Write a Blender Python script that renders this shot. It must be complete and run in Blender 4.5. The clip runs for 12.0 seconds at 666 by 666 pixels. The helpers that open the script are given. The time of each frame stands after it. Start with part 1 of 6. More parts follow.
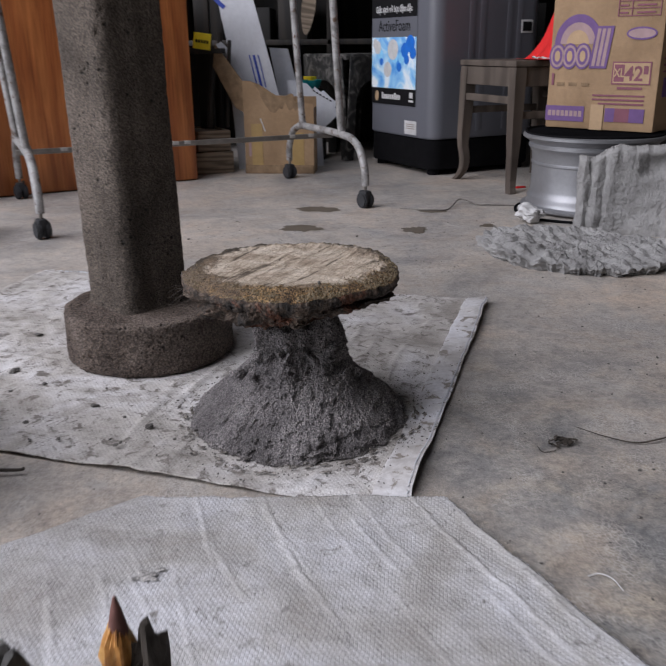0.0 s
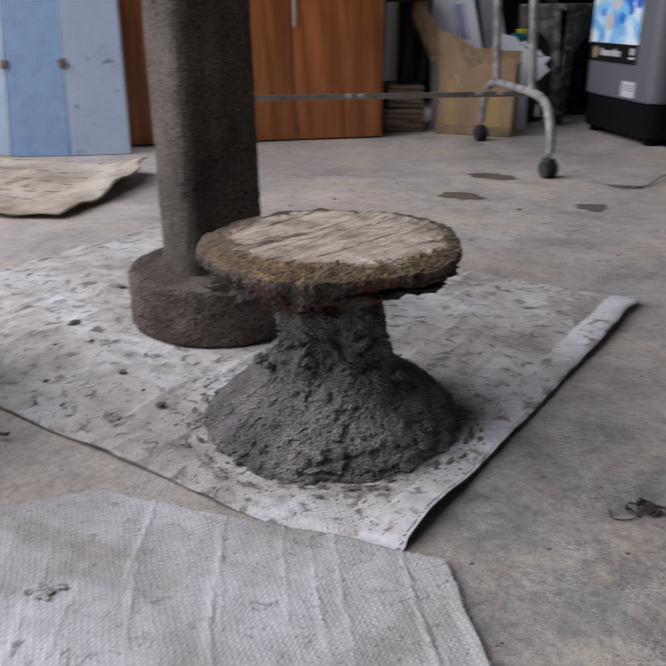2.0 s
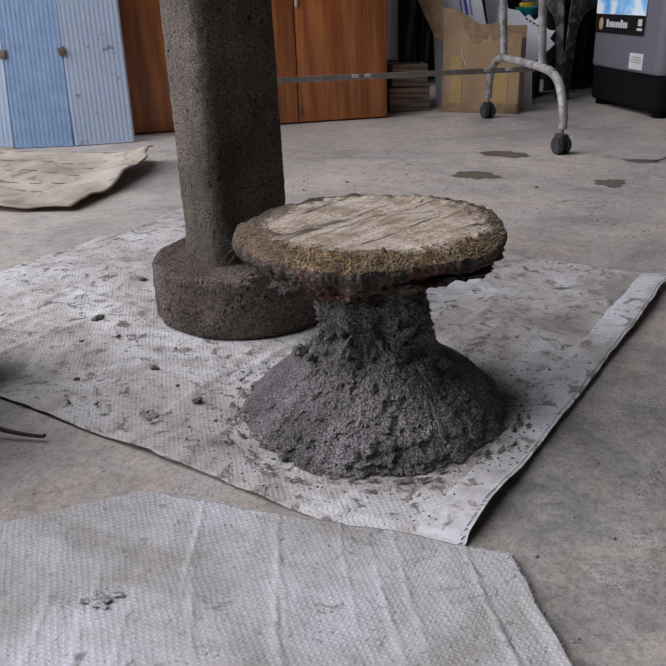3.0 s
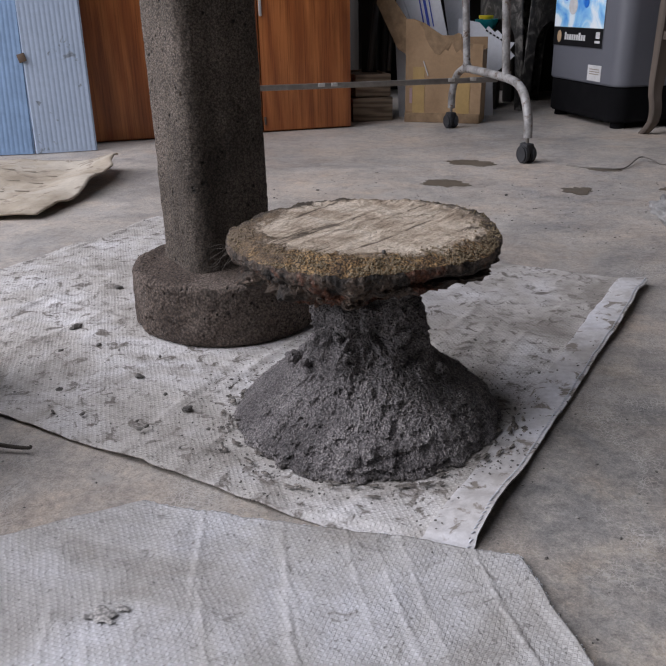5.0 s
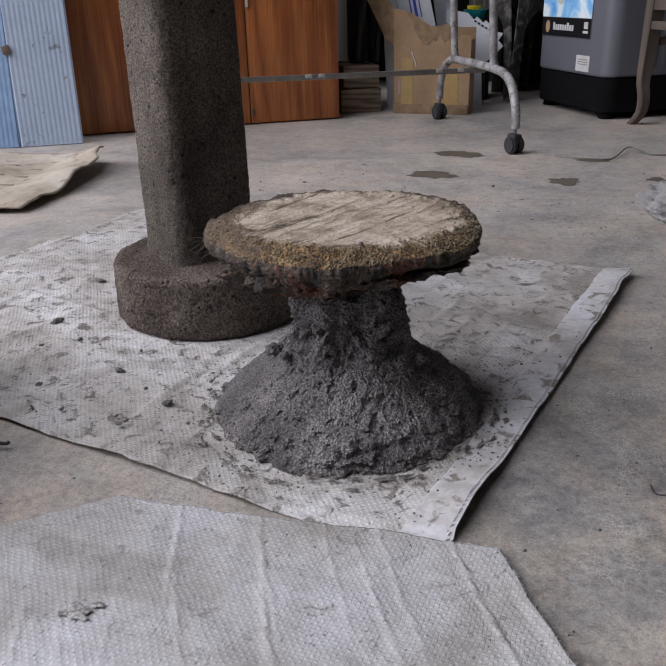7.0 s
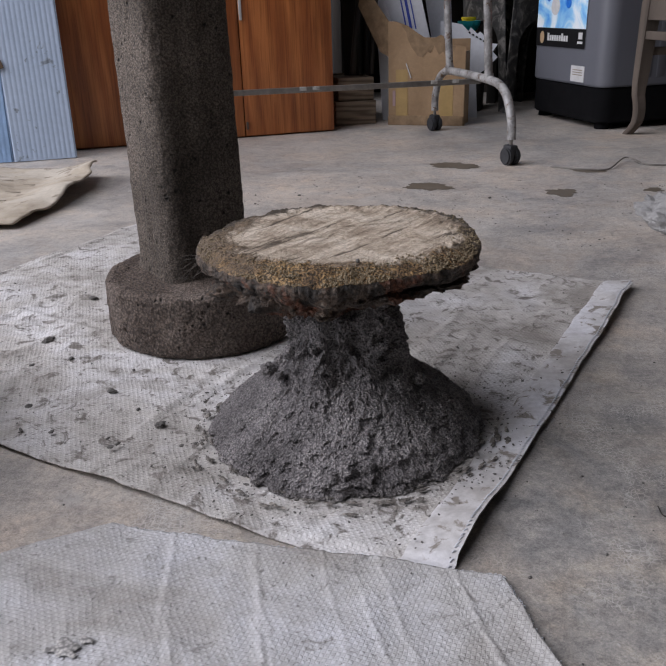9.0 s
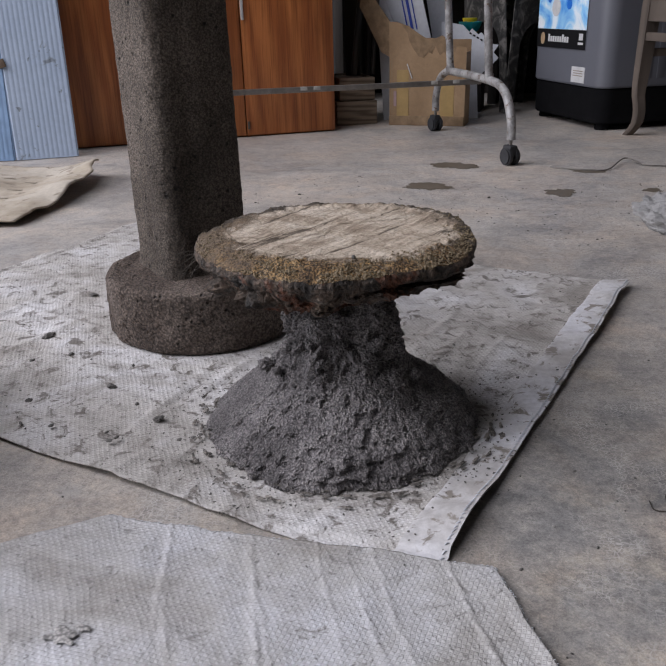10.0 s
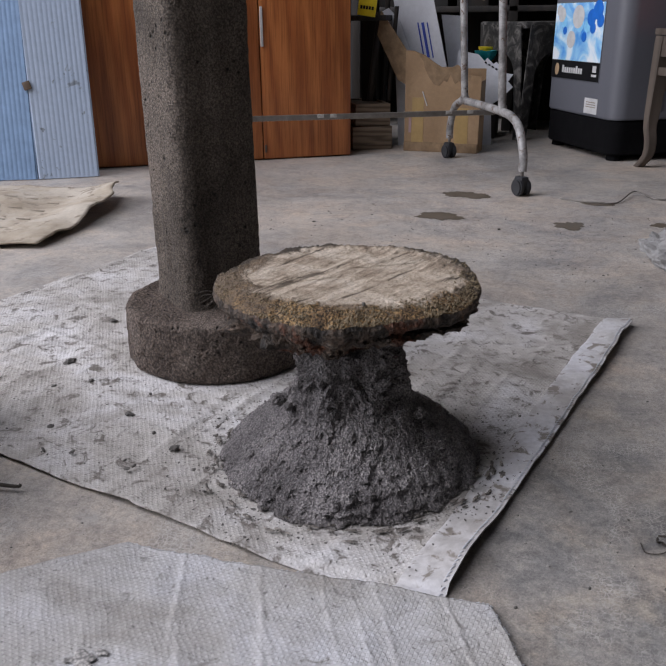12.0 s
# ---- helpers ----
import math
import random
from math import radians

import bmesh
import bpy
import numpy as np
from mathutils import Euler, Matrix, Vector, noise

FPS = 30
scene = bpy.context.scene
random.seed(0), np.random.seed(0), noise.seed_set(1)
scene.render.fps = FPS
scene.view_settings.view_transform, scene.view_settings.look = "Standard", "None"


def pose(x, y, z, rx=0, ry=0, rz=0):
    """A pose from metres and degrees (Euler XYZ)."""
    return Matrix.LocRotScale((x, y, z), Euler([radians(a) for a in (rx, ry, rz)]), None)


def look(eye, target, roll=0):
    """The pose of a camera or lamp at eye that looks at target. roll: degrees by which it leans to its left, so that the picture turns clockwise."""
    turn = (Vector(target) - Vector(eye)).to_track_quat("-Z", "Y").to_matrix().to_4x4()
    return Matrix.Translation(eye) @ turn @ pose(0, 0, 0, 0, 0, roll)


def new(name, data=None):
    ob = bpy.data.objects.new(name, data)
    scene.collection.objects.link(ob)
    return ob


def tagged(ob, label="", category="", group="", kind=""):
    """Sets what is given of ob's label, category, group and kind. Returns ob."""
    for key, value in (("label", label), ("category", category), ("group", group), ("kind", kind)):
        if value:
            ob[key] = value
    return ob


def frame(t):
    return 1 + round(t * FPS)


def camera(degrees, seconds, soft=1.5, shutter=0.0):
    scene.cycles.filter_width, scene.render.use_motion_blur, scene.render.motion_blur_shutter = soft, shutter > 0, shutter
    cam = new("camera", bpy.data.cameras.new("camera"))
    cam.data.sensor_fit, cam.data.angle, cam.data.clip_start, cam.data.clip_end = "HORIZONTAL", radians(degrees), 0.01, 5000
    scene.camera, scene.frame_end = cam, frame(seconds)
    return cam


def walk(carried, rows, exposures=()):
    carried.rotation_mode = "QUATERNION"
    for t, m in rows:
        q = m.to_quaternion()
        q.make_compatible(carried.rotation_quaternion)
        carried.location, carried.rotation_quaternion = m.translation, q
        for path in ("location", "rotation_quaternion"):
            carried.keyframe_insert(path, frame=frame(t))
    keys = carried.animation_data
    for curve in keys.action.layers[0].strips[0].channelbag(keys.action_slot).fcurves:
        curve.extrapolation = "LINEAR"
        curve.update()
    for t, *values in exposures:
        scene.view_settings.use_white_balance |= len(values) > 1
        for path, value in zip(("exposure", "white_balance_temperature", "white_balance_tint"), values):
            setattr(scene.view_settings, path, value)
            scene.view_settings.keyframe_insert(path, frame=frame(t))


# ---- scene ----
cam = camera(45.5, 12.0, shutter=0.4)
PATH = [
    (0, (0.153, 0.231, 0.494), (0.04, 2.109, -0.186), -0.6),
    (0.2, (0.121, 0.299, 0.474), (0.078, 2.176, -0.216), -0.2),
    (0.5, (0.105, 0.377, 0.441), (0.169, 2.249, -0.258), 0.1),
    (0.7, (0.103, 0.393, 0.439), (0.196, 2.259, -0.274), -0.1),
    (1, (0.112, 0.424, 0.437), (0.166, 2.286, -0.292), -0.1),
    (1.3, (0.194, 0.463, 0.432), (0.119, 2.321, -0.306), -1.8),
    (1.5, (0.264, 0.468, 0.446), (0.086, 2.319, -0.289), -1.3),
    (1.8, (0.322, 0.463, 0.462), (-0.140, 2.258, -0.289), 0.0),
    (2, (0.344, 0.467, 0.452), (-0.318, 2.195, -0.307), -0.3),
    (2.2, (0.357, 0.472, 0.449), (-0.397, 2.159, -0.315), 0.0),
    (2.5, (0.351, 0.484, 0.443), (-0.422, 2.157, -0.334), -2.1),
    (3, (0.29, 0.474, 0.451), (-0.362, 2.188, -0.349), -2.0),
    (5, (0.246, 0.466, 0.442), (-0.3, 2.226, -0.335), -1.2),
    (5.5, (0.246, 0.472, 0.442), (-0.292, 2.237, -0.331), -1.4),
    (6, (0.247, 0.476, 0.442), (-0.291, 2.24, -0.332), -1.4),
    (6.5, (0.259, 0.475, 0.444), (-0.273, 2.23, -0.354), -1.3),
    (8.5, (0.255, 0.479, 0.417), (-0.261, 2.25, -0.355), -1.9),
    (9, (0.253, 0.497, 0.439), (-0.271, 2.267, -0.331), -1.8),
    (9.5, (0.257, 0.492, 0.44), (-0.27, 2.261, -0.33), -1.6),
    (10, (0.261, 0.488, 0.438), (-0.267, 2.258, -0.331), -1.6),
    (10.5, (0.255, 0.48, 0.455), (-0.277, 2.249, -0.31), -1.5),
    (11, (0.256, 0.482, 0.454), (-0.279, 2.255, -0.301), -0.9),
    (11.5, (0.256, 0.475, 0.455), (-0.288, 2.248, -0.293), -0.6),
    (12, (0.27, 0.462, 0.48), (-0.287, 2.236, -0.257), -0.5),
]
walk(cam, [(t, look(eye, target, roll)) for t, eye, target, roll in PATH])

# ---- light ----
world = bpy.data.worlds.new("sky")
scene.world = world
world.use_nodes = True
wn = world.node_tree
sky = wn.nodes.new("ShaderNodeTexSky")
sky.sky_type, sky.sun_disc, sky.sun_elevation, sky.sun_rotation = "NISHITA", False, radians(50), radians(250)
wn.links.new(sky.outputs[0], wn.nodes["Background"].inputs[0])
wn.nodes["Background"].inputs[1].default_value = 0.08


def area_lamp(name, place, target, wide, high, watts, tint):
    data = bpy.data.lights.new(name, "AREA")
    data.shape, data.size, data.size_y, data.energy, data.color = "RECTANGLE", wide, high, watts, tint
    ob = new(name, data)
    ob.matrix_world = look(place, target)
    return ob


# daylight in the high, wide opening
area_lamp("doorway_daylight", (-5.2, -0.6, 3.4), (0.0, 1.2, 0.0), 7.5, 4.6, 570, (0.945, 0.925, 1.0))
# added overhead fill lamp, set below an invented bay of the roof
area_lamp("overhead_fill", (-2.3, 0.2, 5.6), (-1.9, 0.3, 0.0), 3.6, 4.6, 160, (0.945, 0.925, 1.0))


# ---- materials ----
def nodes_of(name):
    m = bpy.data.materials.new(name)
    m.use_nodes = True
    return m, m.node_tree.nodes, m.node_tree.links, m.node_tree.nodes["Principled BSDF"]


def ramp(nodes, links, source, stops):
    r = nodes.new("ShaderNodeValToRGB")
    while len(r.color_ramp.elements) < len(stops):
        r.color_ramp.elements.new(0.5)
    for e, (p, c) in zip(r.color_ramp.elements, stops):
        e.position, e.color = p, (*c, 1)
    links.new(source, r.inputs[0])
    return r.outputs[0]


def noise_node(nodes, links, vec, scale, detail=6, rough=0.6, distort=0.0):
    n = nodes.new("ShaderNodeTexNoise")
    n.inputs["Scale"].default_value, n.inputs["Detail"].default_value = scale, detail
    n.inputs["Roughness"].default_value, n.inputs["Distortion"].default_value = rough, distort
    links.new(vec, n.inputs["Vector"])
    return n.outputs[0]


def math_node(nodes, links, op, a, b=None):
    n = nodes.new("ShaderNodeMath")
    n.operation = op
    for i, v in enumerate((a, b)):
        if v is None:
            continue
        if isinstance(v, (int, float)):
            n.inputs[i].default_value = v
        else:
            links.new(v, n.inputs[i])
    return n.outputs[0]


def mix_color(nodes, links, fac, a, b, blend="MIX"):
    n = nodes.new("ShaderNodeMix")
    n.data_type, n.blend_type = "RGBA", blend
    for i, v in ((0, fac), (6, a), (7, b)):
        if isinstance(v, (int, float)):
            n.inputs[i].default_value = v
        elif isinstance(v, tuple):
            n.inputs[i].default_value = (*v, 1)
        else:
            links.new(v, n.inputs[i])
    return n.outputs[2]


def coords(nodes, links, kind="Object", stretch=(1, 1, 1)):
    t = nodes.new("ShaderNodeTexCoord")
    mp = nodes.new("ShaderNodeMapping")
    mp.inputs["Scale"].default_value = stretch
    links.new(t.outputs[kind], mp.inputs[0])
    return mp.outputs[0]


def bump_in(nodes, links, bsdf, height, strength, distance):
    b = nodes.new("ShaderNodeBump")
    b.inputs["Strength"].default_value, b.inputs["Distance"].default_value = strength, distance
    links.new(height, b.inputs["Height"])
    links.new(b.outputs[0], bsdf.inputs["Normal"])


def surface(name, stops, scale, rough=(0.6, 0.85), bump=0.4, bump_size=150, depth=0.002, metal=0.0, fine=0.25, fine_size=60,
            spots=None, spot_size=30, stretch=(1, 1, 1), distort=0.3, spec=0.5, pits=0.0, pit_size=120, grit=0.0, grit_size=420):
    """A mottled surface: broad patches by stops, fine grain over them, optional spots and pits, fine relief."""
    m, n, l, b = nodes_of(name)
    v = coords(n, l, "Object", stretch)
    broad = noise_node(n, l, v, scale, 8, 0.6, distort)
    col = ramp(n, l, broad, stops)
    grain = noise_node(n, l, v, fine_size, 5, 0.7)
    shade = ramp(n, l, grain, [(0.25, (1 - fine,) * 3), (0.75, (1 + fine * 0.4,) * 3)])
    col = mix_color(n, l, 1.0, col, shade, "MULTIPLY")
    if spots:
        s = noise_node(n, l, v, spot_size, 4, 0.65, 0.6)
        fac = ramp(n, l, s, [(spots[1], (0, 0, 0)), (spots[1] + 0.06, (1, 1, 1))])
        col = mix_color(n, l, fac, col, spots[0])
    height = noise_node(n, l, v, bump_size, 6, 0.7)
    if grit:
        grains = n.new("ShaderNodeTexVoronoi")
        grains.inputs["Scale"].default_value = grit_size * 0.85
        l.new(v, grains.inputs["Vector"])
        sand = math_node(n, l, "ADD", math_node(n, l, "MULTIPLY", noise_node(n, l, v, grit_size * 0.8, 4, 0.7), 0.6),
                         math_node(n, l, "MULTIPLY", math_node(n, l, "SUBTRACT", 1.0, grains.outputs["Distance"]), 0.4))
        height = math_node(n, l, "ADD", height, math_node(n, l, "MULTIPLY", sand, grit))
        col = mix_color(n, l, 0.7, col, ramp(n, l, sand, [(0.38, (0.35, 0.35, 0.35)), (0.5, (0.92, 0.92, 0.92)), (0.62, (1.7, 1.67, 1.63))]), "MULTIPLY")
    if pits:
        vo = n.new("ShaderNodeTexVoronoi")
        vo.inputs["Scale"].default_value = pit_size
        l.new(v, vo.inputs["Vector"])
        hole = ramp(n, l, vo.outputs["Distance"], [(0.1, (0, 0, 0)), (0.28, (1, 1, 1))])
        gate = ramp(n, l, noise_node(n, l, v, pit_size * 0.35, 2), [(0.52, (1, 1, 1)), (0.6, (0, 0, 0))])
        hole = mix_color(n, l, gate, hole, (1.0, 1.0, 1.0))
        col = mix_color(n, l, pits, col, hole, "MULTIPLY")
        height = math_node(n, l, "ADD", height, hole)
    l.new(col, b.inputs["Base Color"])
    r = n.new("ShaderNodeMapRange")
    r.inputs[3].default_value, r.inputs[4].default_value = rough
    l.new(grain, r.inputs[0])
    l.new(r.outputs[0], b.inputs["Roughness"])
    b.inputs["Metallic"].default_value = metal
    b.inputs["Specular IOR Level"].default_value = spec
    bump_in(n, l, b, height, bump, depth)
    return m


def woven(name, stops, strand=0.0036, dirt=(0.2, 0.185, 0.165), dirt_at=0.6, folds=0.3, smears=0.75):
    """Woven plastic strips, crossing over and under, dirty with cement."""
    m, n, l, b = nodes_of(name)
    v = coords(n, l, "UV")
    warp = n.new("ShaderNodeVectorMath")
    warp.operation = "MULTIPLY_ADD"
    shift = n.new("ShaderNodeTexNoise")
    shift.inputs["Scale"].default_value, shift.inputs["Detail"].default_value = 55.0, 3.0
    l.new(v, shift.inputs["Vector"])
    l.new(shift.outputs["Color"], warp.inputs[0])
    warp.inputs[1].default_value = (0.0022, 0.0022, 0)
    l.new(v, warp.inputs[2])
    axes = n.new("ShaderNodeSeparateXYZ")
    l.new(warp.outputs[0], axes.inputs[0])
    wu, wv = [math_node(n, l, "SINE", math_node(n, l, "MULTIPLY", axes.outputs[k], math.pi / strand)) for k in (0, 1)]
    over = math_node(n, l, "ADD", 0.5, math_node(n, l, "MULTIPLY", math_node(n, l, "MULTIPLY", wu, wv), 0.5))
    seams = math_node(n, l, "MINIMUM", math_node(n, l, "ABSOLUTE", wu), math_node(n, l, "ABSOLUTE", wv))
    seams = ramp(n, l, seams, [(0.0, (0.62, 0.62, 0.62)), (0.6, (1, 1, 1))])
    weave = math_node(n, l, "MULTIPLY", math_node(n, l, "ADD", 0.55, math_node(n, l, "MULTIPLY", over, 0.45)), seams)
    broad = noise_node(n, l, v, 5.0, 9, 0.65, 0.5)
    col = ramp(n, l, broad, stops)
    streaks = coords(n, l, "UV", (14, 90, 1))
    col = mix_color(n, l, 0.35, col, ramp(n, l, noise_node(n, l, streaks, 1.0, 4), [(0.3, (0.55, 0.54, 0.52)), (0.7, (1.05, 1.05, 1.05))]), "MULTIPLY")
    spots = noise_node(n, l, v, 42, 7, 0.7, 0.8)
    fac = ramp(n, l, spots, [(dirt_at, (0, 0, 0)), (dirt_at + 0.09, (1, 1, 1))])
    smear = ramp(n, l, noise_node(n, l, v, 11, 8, 0.7, 1.0), [(0.5, (0, 0, 0)), (0.72, (smears,) * 3)])
    col = mix_color(n, l, fac, col, dirt)
    fleck = ramp(n, l, noise_node(n, l, v, 190, 4, 0.7, 0.6), [(0.595, (0, 0, 0)), (0.65, (0.8, 0.8, 0.8))])
    col = mix_color(n, l, fleck, col, tuple(c * 0.7 for c in dirt))
    col = mix_color(n, l, smear, col, tuple(c * 1.5 for c in dirt))
    # seams darker, raised strands paler: shading of the weave put into the colour
    weave_shade = ramp(n, l, weave, [(0.3, (0.66, 0.65, 0.63)), (0.65, (0.93, 0.93, 0.93)), (1.0, (1.14, 1.14, 1.14))])
    col = mix_color(n, l, 0.6, col, weave_shade, "MULTIPLY")
    l.new(col, b.inputs["Base Color"])
    b.inputs["Roughness"].default_value = 0.62
    b.inputs["Specular IOR Level"].default_value = 0.3
    h = math_node(n, l, "ADD", math_node(n, l, "MULTIPLY", weave, 0.75), noise_node(n, l, v, 45, 7, 0.65, 0.5))
    fold = noise_node(n, l, coords(n, l, "UV", (15, 2.2, 1)), 1.0, 2, 0.45, 0.3)
    fold = math_node(n, l, "ABSOLUTE", math_node(n, l, "SUBTRACT", fold, 0.5))
    fold = ramp(n, l, fold, [(0.0, (0, 0, 0)), (0.045, (1, 1, 1))])
    h = math_node(n, l, "ADD", h, math_node(n, l, "MULTIPLY", fold, folds))
    bump_in(n, l, b, h, 0.6, 0.0022)
    return m


def wood(name, dark, light, ring=9.0, rough=0.45, stretch=(1, 1, 0.06), bump=0.15, scratch=0.25, pores=0.0):
    m, n, l, b = nodes_of(name)
    v = coords(n, l, "Object", stretch)
    w = n.new("ShaderNodeTexWave")
    w.wave_type, w.bands_direction = "BANDS", "DIAGONAL"
    w.inputs["Scale"].default_value, w.inputs["Distortion"].default_value, w.inputs["Detail"].default_value = ring, 9.0, 4.0
    w.inputs["Detail Scale"].default_value = 1.2
    l.new(v, w.inputs["Vector"])
    grain = noise_node(n, l, v, 130, 6, 0.7)
    col = ramp(n, l, math_node(n, l, "ADD", math_node(n, l, "MULTIPLY", w.outputs["Fac"], 0.6), math_node(n, l, "MULTIPLY", grain, 0.4)), [(0.2, dark), (0.75, light)])
    if pores:
        streak = noise_node(n, l, coords(n, l, "Object", (170, 170, 4)), 1.0, 4, 0.7, 0.3)
        col = mix_color(n, l, pores, col, ramp(n, l, streak, [(0.36, (0.5, 0.42, 0.36)), (0.5, (1, 1, 1)), (0.64, (1.2, 1.2, 1.2))]), "MULTIPLY")
        blaze = noise_node(n, l, coords(n, l, "Object", (22, 22, 1.6)), 1.0, 3, 0.5, 1.2)
        col = mix_color(n, l, pores, col, ramp(n, l, blaze, [(0.38, (0.66, 0.6, 0.55)), (0.6, (1.1, 1.1, 1.1))]), "MULTIPLY")
    big = noise_node(n, l, coords(n, l), 4.0, 5)
    col = mix_color(n, l, scratch, col, ramp(n, l, big, [(0.3, (0.5, 0.5, 0.5)), (0.7, (1.1, 1.1, 1.1))]), "MULTIPLY")
    l.new(col, b.inputs["Base Color"])
    b.inputs["Roughness"].default_value = rough
    bump_in(n, l, b, grain, bump, 0.001)
    return m


def plain(name, color, rough=0.5, metal=0.0, vary=0.12, size=25.0, bump=0.05):
    return surface(name, [(0.3, tuple(c * (1 - vary) for c in color)), (0.7, tuple(c * (1 + vary) for c in color))], size,
                   (rough * 0.85, min(1, rough * 1.15)), bump, 220, 0.0006, metal, vary * 0.7, 90)


def floor_material():
    m, n, l, b = nodes_of("screeded_concrete")
    v = coords(n, l)
    a = noise_node(n, l, v, 1.7, 8, 0.62, 0.6)
    col = ramp(n, l, a, [(0.36, (0.29, 0.277, 0.265)), (0.46, (0.36, 0.34, 0.318)), (0.54, (0.41, 0.382, 0.352)), (0.64, (0.46, 0.412, 0.365))])
    c2 = noise_node(n, l, v, 7.0, 8, 0.7, 1.2)
    col = mix_color(n, l, 0.6, col, ramp(n, l, c2, [(0.36, (0.68, 0.7, 0.73)), (0.48, (0.96, 0.96, 0.96)), (0.62, (1.16, 1.12, 1.06))]), "MULTIPLY")
    c3 = noise_node(n, l, v, 38, 7, 0.75, 0.4)
    col = mix_color(n, l, 0.65, col, ramp(n, l, c3, [(0.38, (0.72, 0.72, 0.73)), (0.5, (1.0, 1.0, 1.0)), (0.62, (1.18, 1.16, 1.12))]), "MULTIPLY")
    c4 = noise_node(n, l, v, 120, 6, 0.8, 0.3)
    col = mix_color(n, l, 0.7, col, ramp(n, l, c4, [(0.36, (0.66, 0.66, 0.67)), (0.5, (1.0, 1.0, 1.0)), (0.64, (1.22, 1.2, 1.17))]), "MULTIPLY")
    c5 = noise_node(n, l, v, 420, 4, 0.8, 0.2)
    col = mix_color(n, l, 0.7, col, ramp(n, l, c5, [(0.36, (0.6, 0.6, 0.6)), (0.5, (1.0, 1.0, 1.0)), (0.64, (1.4, 1.38, 1.34))]), "MULTIPLY")
    pale = ramp(n, l, noise_node(n, l, v, 16, 6, 0.72, 1.0), [(0.55, (0, 0, 0)), (0.68, (0.6, 0.6, 0.6))])
    col = mix_color(n, l, pale, col, (0.46, 0.44, 0.415))
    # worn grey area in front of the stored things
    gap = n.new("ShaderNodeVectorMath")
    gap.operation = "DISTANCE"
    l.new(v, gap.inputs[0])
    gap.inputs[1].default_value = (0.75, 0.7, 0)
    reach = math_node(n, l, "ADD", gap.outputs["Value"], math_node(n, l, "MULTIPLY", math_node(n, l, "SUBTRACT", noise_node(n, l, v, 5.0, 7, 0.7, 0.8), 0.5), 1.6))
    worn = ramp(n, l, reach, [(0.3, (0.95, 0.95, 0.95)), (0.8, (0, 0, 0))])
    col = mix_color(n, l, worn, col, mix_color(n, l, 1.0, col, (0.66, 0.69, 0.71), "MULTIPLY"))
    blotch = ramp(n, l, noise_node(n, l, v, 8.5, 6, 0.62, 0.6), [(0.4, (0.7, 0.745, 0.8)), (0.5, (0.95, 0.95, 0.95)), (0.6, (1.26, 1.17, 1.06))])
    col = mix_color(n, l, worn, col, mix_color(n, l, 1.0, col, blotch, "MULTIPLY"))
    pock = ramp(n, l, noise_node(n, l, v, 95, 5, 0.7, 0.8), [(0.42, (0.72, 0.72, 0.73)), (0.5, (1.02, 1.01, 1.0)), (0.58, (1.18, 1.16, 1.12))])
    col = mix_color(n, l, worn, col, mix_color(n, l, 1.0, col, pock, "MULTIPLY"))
    # fine pale crazing
    craze = n.new("ShaderNodeTexVoronoi")
    craze.feature = "DISTANCE_TO_EDGE"
    craze.inputs["Scale"].default_value = 190.0
    bent = n.new("ShaderNodeVectorMath")
    bent.operation = "MULTIPLY_ADD"
    shift = n.new("ShaderNodeTexNoise")
    shift.inputs["Scale"].default_value, shift.inputs["Detail"].default_value = 60.0, 4.0
    l.new(v, shift.inputs["Vector"])
    l.new(shift.outputs["Color"], bent.inputs[0])
    bent.inputs[1].default_value = (0.012, 0.012, 0.0)
    l.new(v, bent.inputs[2])
    l.new(bent.outputs[0], craze.inputs["Vector"])
    lines = ramp(n, l, craze.outputs["Distance"], [(0.02, (0.75, 0.75, 0.75)), (0.09, (0, 0, 0))])
    lines = math_node(n, l, "MULTIPLY", lines, ramp(n, l, noise_node(n, l, v, 6.5, 5, 0.65, 0.5), [(0.48, (0, 0, 0)), (0.62, (1, 1, 1))]))
    col = mix_color(n, l, lines, col, (0.56, 0.54, 0.51))
    rosy = ramp(n, l, noise_node(n, l, v, 4.3, 6, 0.65, 1.0), [(0.47, (0, 0, 0)), (0.6, (0.6, 0.6, 0.6))])
    col = mix_color(n, l, rosy, col, mix_color(n, l, 1.0, col, (1.06, 0.98, 0.91), "MULTIPLY"))
    speck = ramp(n, l, noise_node(n, l, v, 210, 5, 0.75, 0.4), [(0.57, (0, 0, 0)), (0.63, (0.7, 0.7, 0.7))])
    speck = math_node(n, l, "MULTIPLY", speck, ramp(n, l, noise_node(n, l, v, 9, 4, 0.6), [(0.45, (0.15, 0.15, 0.15)), (0.6, (1, 1, 1))]))
    col = mix_color(n, l, speck, col, (0.1, 0.095, 0.09))
    l.new(col, b.inputs["Base Color"])
    l.new(ramp(n, l, c2, [(0.3, (0.42,) * 3), (0.7, (0.68,) * 3)]), b.inputs["Roughness"])
    b.inputs["Specular IOR Level"].default_value = 0.35
    bump_in(n, l, b, math_node(n, l, "ADD", c3, math_node(n, l, "MULTIPLY", c2, 2.0)), 0.25, 0.0015)
    return m


